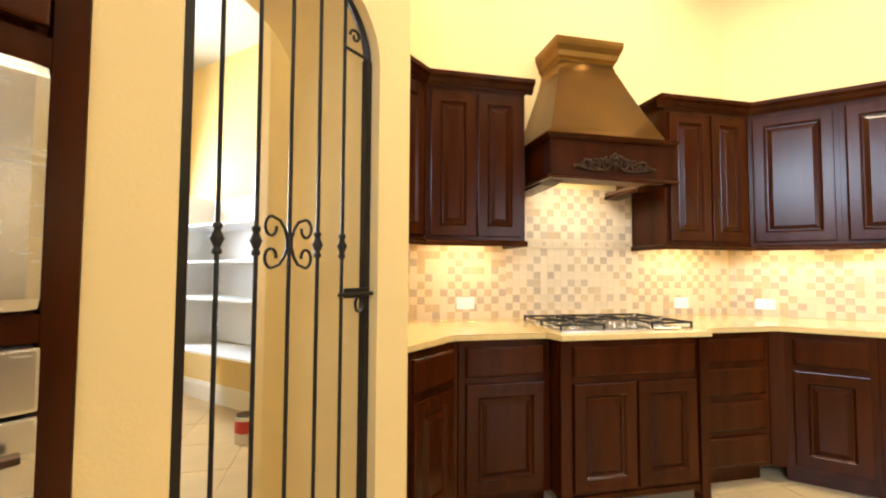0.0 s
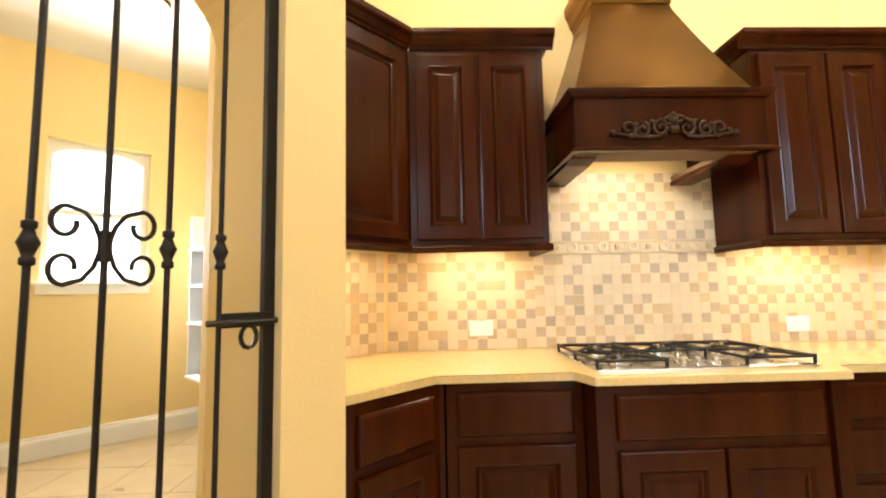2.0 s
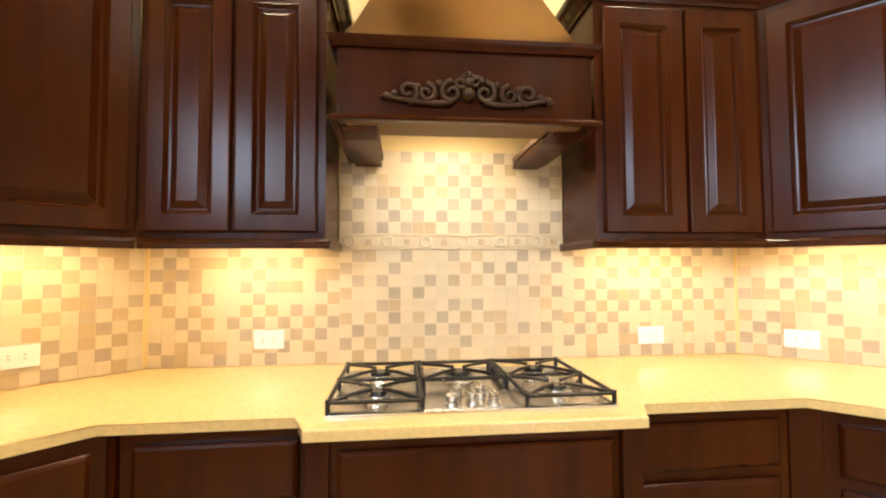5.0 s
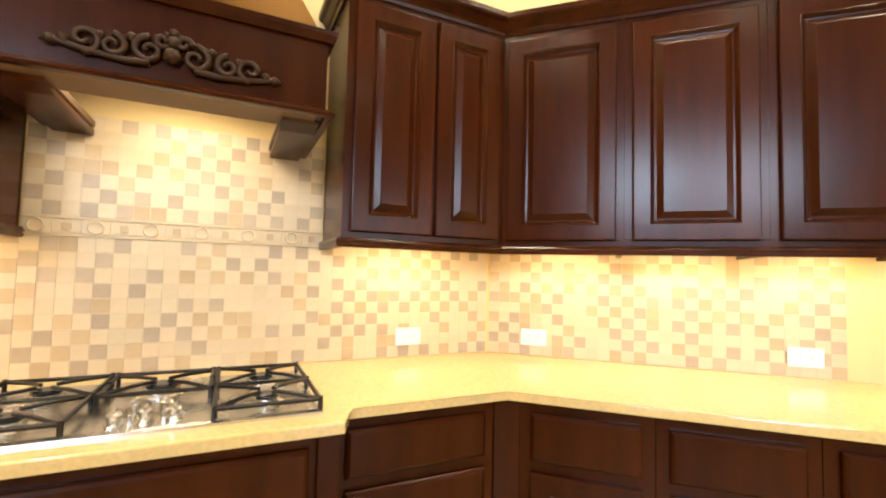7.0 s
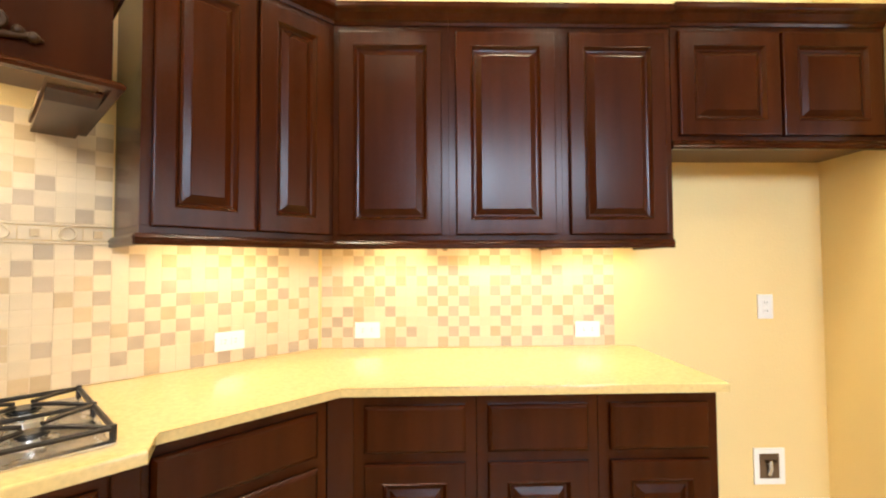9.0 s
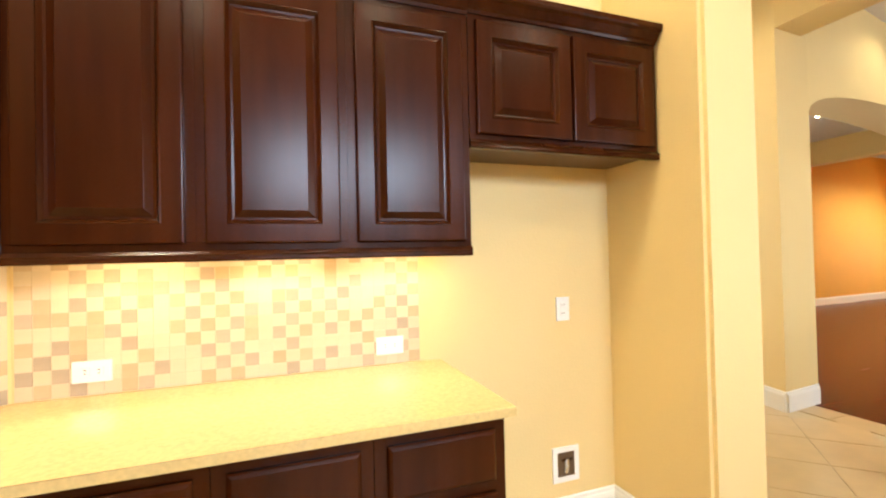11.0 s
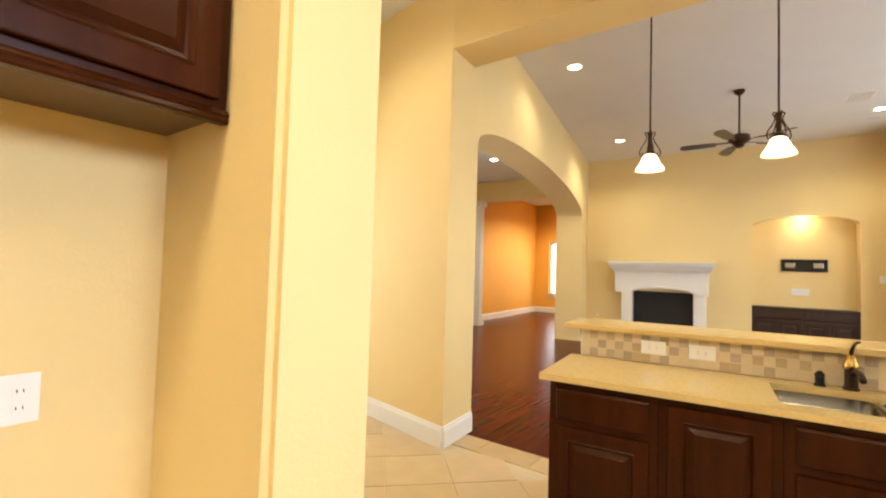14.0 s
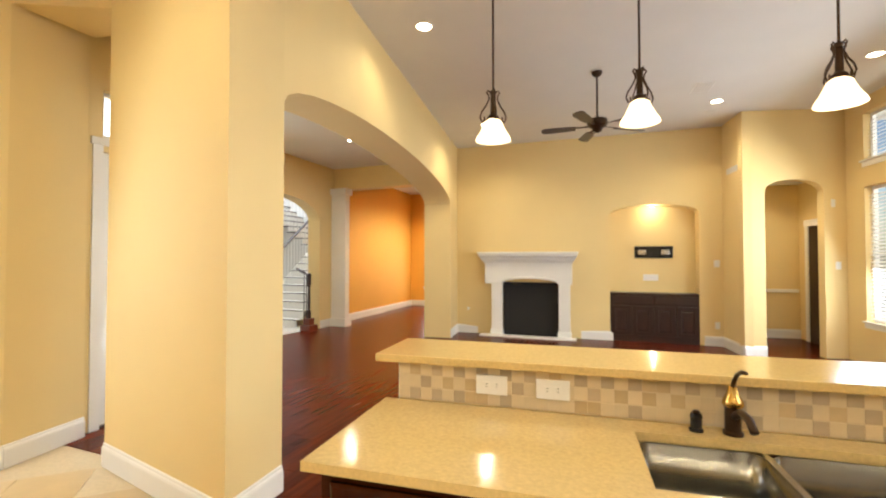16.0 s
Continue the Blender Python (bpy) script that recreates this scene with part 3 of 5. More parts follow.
def backsplash(frame, spans, label, limit=300, seed=1):
    """Small square tiles over stretches (x0, x1, z0, z1) of a wall."""
    rnd = random.Random(seed)
    first = spans[0]
    host = thing("tile_backsplash", frame, label, "backsplash", "", "structure")
    bk = bmesh.new()
    for x0, x1, z0, z1 in spans:
        box(bk, x0, x1, -0.004, -0.0005, z0, z1)
    part("grout_bed", bk, GROUT, host)
    far = {"l": bmesh.new(), "t": bmesh.new(), "g": bmesh.new()}
    cells = []
    for x0, x1, z0, z1 in spans:
        nx, nz = int((x1 - x0) / PITCH + 0.01), int((z1 - z0) / PITCH + 0.2)
        for j in range(nz):
            for i in range(nx):
                cells.append((i, j, x0 + (i + 0.5) * (x1 - x0) / nx, z0 + (j + 0.5) * (z1 - z0) / nz))
    count = 0
    mid = len(cells) - limit
    for k, (i, j, x, z) in enumerate(cells):
        key = "l"
        if (i + j) % 2:
            key = rnd.choices("ltg", (0.26, 0.32, 0.42))[0]
        elif rnd.random() < 0.06:
            key = "t"
        if k >= mid:
            o = new("tile", tile_me[key])
            o.parent = host
            o.location = (x, -0.003, z)
        else:
            box(far[key], x - 0.0239, x + 0.0239, -0.0055, -0.003, z - 0.0239, z + 0.0239)
    for key, mat in (("l", TILE_L), ("t", TILE_T), ("g", TILE_G)):
        if far[key].verts:
            tagged(part("tiles_joined", far[key], mat, host), "", "", "", "stuff")
        else:
            far[key].free()
    return host


def relief_border(frame, x0, x1, z0, z1):
    t = thing("relief_border", frame, "cream stone border course with raised rings and squares", "border", "", "structure")
    n = int((x1 - x0) / 0.075)
    w = (x1 - x0) / n
    bars = bmesh.new()
    box(bars, x0, x1, -0.010, -0.001, z0, z0 + 0.008, 0.002)
    box(bars, x0, x1, -0.010, -0.001, z1 - 0.008, z1, 0.002)
    part("pencil_trim", bars, TILE_L, t)
    ring = to_mesh("ring", tube([(0.021 * math.cos(a * math.pi / 8), -0.007, 0.021 * math.sin(a * math.pi / 8)) for a in range(17)], 0.004, 5), TILE_L)
    sq = to_mesh("square", box(bmesh.new(), -0.012, 0.012, -0.010, 0, -0.012, 0.012, 0.002), TILE_T)
    back = to_mesh("border_tile", box(bmesh.new(), -w / 2 + 0.001, w / 2 - 0.001, -0.005, 0, -0.022, 0.022), TILE_L)
    for i in range(n):
        x = x0 + (i + 0.5) * w
        for me, y in ((back, -0.002), (ring if i % 2 == 0 else sq, -0.006)):
            o = new("border_tile" if me is back else me.name.split(".")[0], me)
            o.parent = t
            o.location = (x, y, (z0 + z1) / 2)


# ---- hood ----
def hood():
    c, hw = 2.135, 0.396
    t = thing("range_hood", DIAG, "dark cherry mantel hood with an aged copper bell", "hood")
    y0 = -0.545
    shell = bmesh.new()
    zb, zt = 1.755, 1.975
    part("front_panel", box(shell, c - hw, c + hw, y0, y0 + 0.02, zb, zt, 0.003), WOOD, t)
    part("side_panel", B(c - hw, c - hw + 0.02, y0 + 0.021, -0.004, zb, zt), WOOD, t)
    part("side_panel", B(c + hw - 0.02, c + hw, y0 + 0.021, -0.004, zb, zt), WOOD, t)
    part("top_panel", B(c - hw + 0.021, c + hw - 0.021, y0 + 0.021, -0.004, zt - 0.02, zt), WOOD, t)
    for nm, prof, z in (("top_moulding", [(0, 0), (-0.010, 0), (-0.014, 0.010), (-0.024, 0.018), (-0.028, 0.030), (0, 0.030)], zt - 0.006), ("bottom_moulding", [(0, 0), (-0.022, 0), (-0.026, 0.008), (-0.018, 0.016), (-0.010, 0.022), (0, 0.022)], zb - 0.012)):
        m = part(nm, sweep_x([(y, q + z) for y, q in prof], c - hw, c + hw, None, 1.0, 1.0), WOOD, t)
        m.location.y = y0 - 0.001
        for s in (-1, 1):
            m = part(nm, sweep_x([(y, q + z) for y, q in prof], 0, 0.540, None, 1.0 if s > 0 else 0, 0 if s > 0 else 1.0), WOOD, t)
            place(m, c + s * hw, y0 if s > 0 else -0.005, 0, 90 * s)
    part("liner", B(c - hw + 0.12, c + hw - 0.12, y0 + 0.172, -0.02, zb + 0.13, zb + 0.15), STEEL, t, "steel hood liner")
    fascia = bmesh.new()
    for a, b in ((c - hw + 0.021, c - hw + 0.12), (c + hw - 0.12, c + hw - 0.021)):
        box(fascia, a, b, y0 + 0.022, -0.02, zb, zb + 0.02)
    box(fascia, c - hw + 0.121, c + hw - 0.121, y0 + 0.022, y0 + 0.17, zb, zb + 0.15)
    part("soffit", fascia, SHADE_WOOD, t)
    for s in (-1, 1):
        a, b = sorted((c + s * (hw - 0.005), c + s * (hw - 0.115)))
        prof = [(-0.006, 1.752), (-0.47, 1.752), (-0.45, 1.746), (-0.38, 1.735), (-0.006, 1.730)]
        part("corbel", sweep_x(prof, a, b), WOOD, t)
    # flared bell
    rings = []
    bm = bmesh.new()
    for k in range(15):
        u = k / 14
        w = 0.190 + 0.196 * (1 - u) ** 1.15
        f = -0.27 - 0.250 * (1 - u) ** 1.15
        z = 1.995 + u * 0.565
        rings.append([bm.verts.new(q) for q in ((c - w, -0.004, z), (c - w, f, z), (c + w, f, z), (c + w, -0.004, z))])
    for a, b in zip(rings, rings[1:]):
        for i in range(3):
            bm.faces.new((a[i], a[i + 1], b[i + 1], b[i]))
    bmesh.ops.bevel(bm, geom=[e for e in bm.edges if abs(e.verts[0].co.z - e.verts[1].co.z) > 0.01 and e.verts[0].co.y < -0.1], offset=0.006, segments=2, affect="EDGES")
    part("bell", bm, COPPER, t, "aged copper flared bell", True)
    prof = [(0.0, 2.56), (-0.004, 2.56), (-0.006, 2.575), (-0.018, 2.59), (-0.026, 2.62), (-0.042, 2.655), (-0.046, 2.675), (-0.046, 2.70), (0.0, 2.70)]
    m = part("cap_moulding", sweep_x(prof, c - 0.190, c + 0.190, None, 1.0, 1.0), COPPER, t, "copper crown of the bell")
    m.location.y = -0.27
    for s in (-1, 1):
        m = part("cap_moulding", sweep_x(prof, 0, 0.265, None, 1.0 if s > 0 else 0, 0 if s > 0 else 1.0), COPPER, t)
        place(m, c + s * 0.190, -0.27 if s > 0 else -0.005, 0, 90 * s)
    part("cap_top", B(c - 0.189, c + 0.189, -0.269, -0.004, 2.56, 2.699), COPPER, t)
    # carved scroll ornament
    o = bmesh.new()
    y = y0 - 0.010
    def curl(cx, cz, r, a0, turns, flip):
        pts, tp = [], []
        for k in range(26):
            u = k / 25
            a = a0 + flip * turns * 2 * math.pi * u
            rr = r * (1 - 0.8 * u)
            pts.append((cx + rr * math.cos(a), y - 0.004 * u, cz + rr * math.sin(a)))
            tp.append(1.15 - 0.5 * u)
        tube(pts, 0.0085, 6, o, tp)
    for s in (-1, 1):
        curl(c + s * 0.052, 1.836, 0.036, math.pi / 2, 1.3, -s)
        curl(c + s * 0.128, 1.832, 0.030, math.pi / 2, 1.3, s)
        curl(c + s * 0.185, 1.835, 0.034, -math.pi / 2, 1.2, -s)
        curl(c + s * 0.024, 1.868, 0.020, 0, 1.1, s)
        tube([(c + s * x, y, z) for x, z in ((0.05, 1.805), (0.10, 1.80), (0.16, 1.805), (0.21, 1.812), (0.245, 1.82), (0.268, 1.815))], 0.009, 6, o, [1.2, 1.1, 1, 0.9, 0.9, 0.4])
        for x, z, r in ((0.225, 1.826, 0.012), (0.25, 1.818, 0.013), (0.155, 1.85, 0.012), (0.09, 1.862, 0.012)):
            bmesh.ops.create_uvsphere(o, u_segments=8, v_segments=6, radius=r, matrix=pose(c + s * x, y, z))
    for x, z, r in ((0, 1.832, 0.022), (0, 1.868, 0.018), (0, 1.892, 0.013), (0.016, 1.885, 0.010), (-0.016, 1.885, 0.010)):
        bmesh.ops.create_uvsphere(o, u_segments=10, v_segments=8, radius=r, matrix=pose(c + x, y, z))
    part("carved_ornament", o, CARVED, t, "dark carved scrollwork ornament", True)
    area("hood_lamp", DIAG @ Vector((c, -0.30, 1.87)), DIAG @ Vector((c, -0.22, 0.9)), 0.34, 0.10, 4.5, (1.0, 0.86, 0.66))


hood()


# ---- cooktop ----
def cooktop():
    t = thing("gas_cooktop", DIAG @ pose(2.13, -0.43, 0.916), "stainless gas cooktop with black cast-iron grates", "cooktop")
    w, d = 0.400, 0.252
    part("tray", loft_rects_xy([(w, d, 0), (w, d, 0.006), (w - 0.012, d - 0.012, 0.010), (w - 0.03, d - 0.03, 0.006)]), STEEL, t)
    spots = [(-0.27, 0.12, 0.042), (-0.27, -0.12, 0.036), (0.27, 0.12, 0.042), (0.27, -0.12, 0.036), (0, 0.10, 0.05)]
    for x, y, r in spots:
        b = part("burner", lathe([(r * 1.5, 0.006), (r * 1.45, 0.010), (r, 0.012), (r, 0.022), (r * 0.8, 0.024)], 20, None, (x, y, 0)), STEEL, t)
        part("burner_cap", lathe([(r * 0.85, 0.0245), (r * 0.85, 0.030), (r * 0.7, 0.033)], 20, None, (x, y, 0)), BLACK, b)
    for cx, hw, y0 in ((-0.27, 0.125, -0.235), (0.0, 0.13, -0.02), (0.27, 0.125, -0.235)):
        g = bmesh.new()
        y1 = 0.235
        z = 0.034
        for a, b in (((cx - hw, y0, z), (cx - hw, y1, z)), ((cx + hw, y0, z), (cx + hw, y1, z)), ((cx - hw, y0, z), (cx + hw, y0, z)), ((cx - hw, y1, z), (cx + hw, y1, z))):
            tube([a, b], 0.0065, 6, g)
        if y0 < -0.1:
            tube([(cx - hw, 0, z), (cx + hw, 0, z)], 0.006, 6, g)
        for y in ((0.12, -0.12) if y0 < -0.1 else (0.10,)):
            for k in range(4):
                a = math.pi / 4 + k * math.pi / 2
                ex, ey = (hw if math.cos(a) > 0 else -hw), (0.115 if math.sin(a) > 0 else -0.115)
                tube([(cx + ex, y + ey, z), (cx + 0.5 * ex, y + 0.5 * ey, z + 0.006), (cx + 0.025 * math.cos(a), y + 0.025 * math.sin(a), z + 0.006)], 0.006, 6, g)
        for sx in (-hw, hw):
            for y in (y0, (y0 + y1) / 2, y1):
                tube([(cx + sx, y, 0.007), (cx + sx, y, z + 0.008)], 0.007, 6, g)
        part("grate", g, IRON, t, "black cast-iron grate")
    for x, y in ((-0.06, -0.19), (0.0, -0.185), (0.06, -0.19), (-0.035, -0.115), (0.035, -0.115)):
        k = part("knob", lathe([(0.020, 0.006), (0.020, 0.010), (0.016, 0.013), (0.015, 0.032), (0.012, 0.036)], 16, None, (x, y, 0)), STEEL, t)
        part("grip", B(x - 0.004, x + 0.004, y - 0.016, y + 0.016, 0.036, 0.044, 0.002), STEEL, k)


def loft_rects_xy(rings):
    bm = bmesh.new()
    rs = [[bm.verts.new(q) for q in ((-w, -d, z), (w, -d, z), (w, d, z), (-w, d, z))] for w, d, z in rings]
    for a, b in zip(rs, rs[1:]):
        for i in range(4):
            bm.faces.new((a[i], a[(i + 1) % 4], b[(i + 1) % 4], b[i]))
    bm.faces.new(rs[0][::-1])
    bm.faces.new(rs[-1])
    return bm


cooktop()


# ---- outlets and switches ----
def outlet(m, label, gangs="outlet", w=0.118, h=0.075, category="outlet"):
    """A wall plate with its back on y = 0, facing -y."""
    t = thing("wall_" + gangs, m, label, category, "wall plates")
    part("plate", box(bmesh.new(), -w / 2, w / 2, -0.006, 0, -h / 2, h / 2, 0.003), PLASTIC, t)
    if gangs == "outlet":
        for s in (-1, 1):
            dx, dz = (s * 0.02, 0) if w > h else (0, s * 0.02)
            r = part("socket", box(bmesh.new(), dx - 0.0145, dx + 0.0145, -0.009, -0.0065, dz - 0.014, dz + 0.014, 0.002), PLASTIC, t)
            sl = bmesh.new()
            for k in (-0.006, 0.006):
                box(sl, dx + (0 if w > h else k) - (0.004 if w > h else 0.001), dx + (0 if w > h else k) + (0.004 if w > h else 0.001), -0.0098, -0.0091, dz + (k if w > h else 0) - (0.001 if w > h else 0.004), dz + (k if w > h else 0) + (0.001 if w > h else 0.004))
            part("slot", sl, BLACK, r)
    else:
        part("rocker", box(bmesh.new(), -0.016, 0.016, -0.010, -0.0065, -0.033, 0.033, 0.002), PLASTIC, t)
    return t


for fr, x, z in ((DIAG, 1.402, 1.02), (DIAG, 3.023, 1.005), (FRIDGE, 0.673, 1.0), (FRIDGE, 1.725, 0.995), (LEFT, 2.27, 1.02)):
    outlet(fr @ pose(x, -0.0095, z), "white outlet set sideways in the tile backsplash")
outlet(FRIDGE @ pose(2.605, -0.001, 1.095), "white outlet plate in the refrigerator alcove", w=0.075, h=0.118)
wb = thing("ice_maker_box", FRIDGE @ pose(2.60, 0, 0.33), "white recessed water box with a small valve", "water box")
bmw = bmesh.new()
for a in ((-0.075, 0.075, 0.06, 0.085), (-0.075, 0.075, -0.085, -0.06), (-0.075, -0.05, -0.06, 0.06), (0.05, 0.075, -0.06, 0.06)):
    box(bmw, a[0], a[1], -0.009, -0.001, a[2], a[3])
part("frame", bmw, PLASTIC, wb)
part("recess", B(-0.05, 0.05, -0.003, -0.001, -0.06, 0.06), SHADE_WOOD, wb)
part("valve", tube([(0, -0.004, -0.04), (0, -0.015, -0.01), (0.0, -0.012, 0.03)], 0.011, 8), STEEL, wb)
part("valve_handle", B(-0.03, 0.03, -0.02, -0.012, 0.02, 0.034, 0.003), BRONZE, wb)


# ---- pantry gate ----
def gate():
    t = thing("pantry_gate", pose(-0.755, 0, 0, 0, 0, 90), "black wrought-iron gate with knuckles and C-scrolls, closed", "gate")
    y0, y1 = 1.058, 1.762
    for y, w in ((y0, 0.020), (y1, 0.016)):
        part("stile", B(y - w, y + w, -0.014, 0.014, 0.03, 2.06, 0.003), IRON, t)
    part("jamb_stop", B(y1 + 0.0165, y1 + 0.024, -0.02, 0.02, 0.01, 2.06), IRON, t)
    part("bottom_rail", B(y0 + 0.02, y1 - 0.016, -0.012, 0.012, 0.05, 0.08), IRON, t)
    top = arch(y0, y1, 2.05, 0.29, 24)
    part("arched_top_rail", tube([(y, 0, z) for y, z in top], 0.015, 6), IRON, t)
    bars = [1.163, 1.284, 1.404, 1.522, 1.638]
    for i, y in enumerate(bars):
        u = (y - y0) / (y1 - y0)
        zt = 2.05 + 0.29 * math.sin(math.acos(1 - 2 * u))
        b = part("bar", tube([(y, 0, 0.078), (y, 0, zt)], 0.0068, 8), IRON, t)
        if i != 2:
            part("knuckle", lathe([(0.008, -0.045), (0.013, -0.042), (0.013, -0.030), (0.009, -0.026), (0.014, -0.012), (0.019, 0), (0.014, 0.012), (0.009, 0.026), (0.013, 0.030), (0.013, 0.042), (0.008, 0.045)], 12, None, (y, 0, 1.318)), IRON, b, "", True)
    yc = bars[2]
    for s in (-1, 1):
        pts = []
        for sz in (1, -1):
            seg = []
            for k in range(18):
                u = k / 17
                a = u * 1.55 * math.pi
                seg.append((yc + s * (0.066 + 0.026 * math.sin(a) * (1 - 0.35 * u)), 0, 1.318 + sz * (0.047 + 0.034 * math.cos(a) * (1 - 0.35 * u))))
            pts.append(seg)
        left = [(yc + s * x, 0, 1.318 + z) for x, z in ((0.058, 0.081), (0.036, 0.070), (0.018, 0.045), (0.009, 0.015), (0.008, 0), (0.009, -0.015), (0.018, -0.045), (0.036, -0.070), (0.058, -0.081))]
        path = pts[0][::-1] + left[1:-1] + pts[1]
        part("c_scroll", tube(path, 0.0052, 6), IRON, t)
    part("collar", tube([(yc, 0, 1.285), (yc, 0, 1.351)], 0.012, 8), IRON, t)
    lt = part("latch", tube([(1.60, -0.028, 1.142), (1.79, -0.028, 1.142)], 0.008, 8), IRON, t, "black sliding bolt latch")
    part("latch_plate", B(1.635, 1.765, -0.022, -0.014, 1.128, 1.165, 0.003), IRON, lt)
    part("latch_loop", tube([(1.70 + 0.02 * math.cos(a * math.pi / 6), -0.03, 1.105 + 0.028 * math.sin(a * math.pi / 6)) for a in range(13)], 0.006, 6), IRON, lt)
    for y, s in ((y0 + 0.07, 1), (y1 - 0.07, -1)):
        pts = [(y + s * 0.028 * math.cos(a * 0.35) * (1 - a / 26), 0, 2.13 + 0.028 * math.sin(a * 0.35) * (1 - a / 26)) for a in range(20)]
        part("corner_scroll", tube(pts, 0.0055, 6), IRON, t)
        part("corner_bar", tube([(y - s * 0.055, 0, 2.07), (y + s * 0.05, 0, 2.07)], 0.006, 6), IRON, t)


gate()


# ---- pantry things ----
def window(name, m, w, z0, z1, label, arched=0.0, mullion=True, blinds=False, depth=0.15):
    """A window unit centred on x in a wall that fills y 0 to depth, its room side at y = 0."""
    t = thing(name, m, label, "window", "", "structure")
    fr = bmesh.new()
    f = 0.045
    ym = depth * 0.55
    box(fr, -w / 2 + 0.001, -w / 2 + f, ym, ym + 0.05, z0 + 0.001, z1 - 0.001)
    box(fr, w / 2 - f, w / 2 - 0.001, ym, ym + 0.05, z0 + 0.001, z1 - 0.001)
    box(fr, -w / 2 + f + 0.0005, w / 2 - f - 0.0005, ym, ym + 0.05, z0 + 0.001, z0 + f)
    if arched:
        slab_xz(arch(-w / 2 + f, w / 2 - f, z1 - f - arched, arched, 12) + [(w / 2 - f, z1 - 0.001), (-w / 2 + f, z1 - 0.001)], ym, ym + 0.05, fr)
    else:
        box(fr, -w / 2 + f + 0.0005, w / 2 - f - 0.0005, ym, ym + 0.05, z1 - f, z1 - 0.001)
    part("window_frame", fr, TRIM, t)
    if mullion:
        part("meeting_rail", B(-w / 2 + f + 0.001, w / 2 - f - 0.001, ym - 0.004, ym + 0.03, (z0 + z1) / 2 - 0.02, (z0 + z1) / 2 + 0.02), TRIM, t)
    s = part("window_sill", B(-w / 2 - 0.04, w / 2 + 0.04, -0.04, -0.001, z0 - 0.012, z0 + 0.012, 0.004), TRIM, t)
    part("apron", B(-w / 2 - 0.02, w / 2 + 0.02, -0.016, -0.001, z0 - 0.085, z0 - 0.0125, 0.003), TRIM, s)
    if blinds:
        n = int((z1 - z0 - 0.1) / 0.05)
        me = to_mesh("slat", box(bmesh.new(), -w / 2 + f + 0.004, w / 2 - f - 0.004, -0.024, 0.024, -0.0012, 0.0012), BLIND)
        for i in range(n):
            o = new("slat", me)
            o.parent = t
            o.matrix_local = pose(0, ym - 0.045, z0 + 0.06 + i * 0.05, 35, 0, 0)
    return t


window("window_1", frame_of((-4.25, 0.30), (-4.25, 3.0)) @ pose(1.64, 0, 0), 0.72, 1.33, 2.52, "white arched pantry window over a sill, washed out by daylight", 0.09)
shelf = thing("pantry_shelves", pose(-4.2, 2.848, 0), "white built-in pantry shelves, empty", "shelves")
for z in (0.57, 1.0, 1.30, 1.60):
    part("shelf", B(0.55, 2.5, -0.40, -0.001, z - 0.02, z, 0.003), SHELF, shelf)
part("side_panel", B(0.53, 0.549, -0.38, -0.001, 0.55, 1.88), SHELF, shelf)
part("side_panel", B(2.501, 2.52, -0.40, -0.001, 0.55, 1.88), SHELF, shelf)
part("back_panel", B(0.55, 2.5, -0.0105, -0.0015, 0.58, 1.88), SHELF, shelf)
shelf2 = thing("pantry_shelves", pose(-4.2, 0.452, 0), "white built-in pantry shelves, empty", "shelves")
for z in (0.57, 1.0, 1.30, 1.60):
    part("shelf", B(0.55, 2.5, 0.001, 0.36, z - 0.02, z, 0.003), SHELF, shelf2)
part("side_panel", B(0.53, 0.549, 0.001, 0.36, 0.55, 1.88), SHELF, shelf2)
can = thing("tin_can", pose(-2.48, 2.44, 0), "tin of paint with a red label on the pantry floor", "can")
part("body", lathe([(0.075, 0), (0.078, 0.004), (0.078, 0.19), (0.075, 0.194)], 24), STEEL, can)
part("label", lathe([(0.0788, 0.08), (0.0788, 0.165)], 24), RED, can)
part("lid", lathe([(0.07, 0.1945), (0.07, 0.199)], 24), BRONZE, can)
dome = thing("pantry_ceiling_light", pose(-3.0, 1.98, 3.248), "small round ceiling light with a frosted dome", "light")
part("base", lathe([(0.10, 0), (0.10, -0.02), (0.095, -0.025)], 24), BRONZE, dome)
bulb("pantry_bulb", (-3.0, 1.98, 3.10), 14, CAN, 0.06)
part("dome", lathe([(0.092, -0.026), (0.085, -0.055), (0.055, -0.08), (0.005, -0.09)], 24), SHADE, dome, "", True)


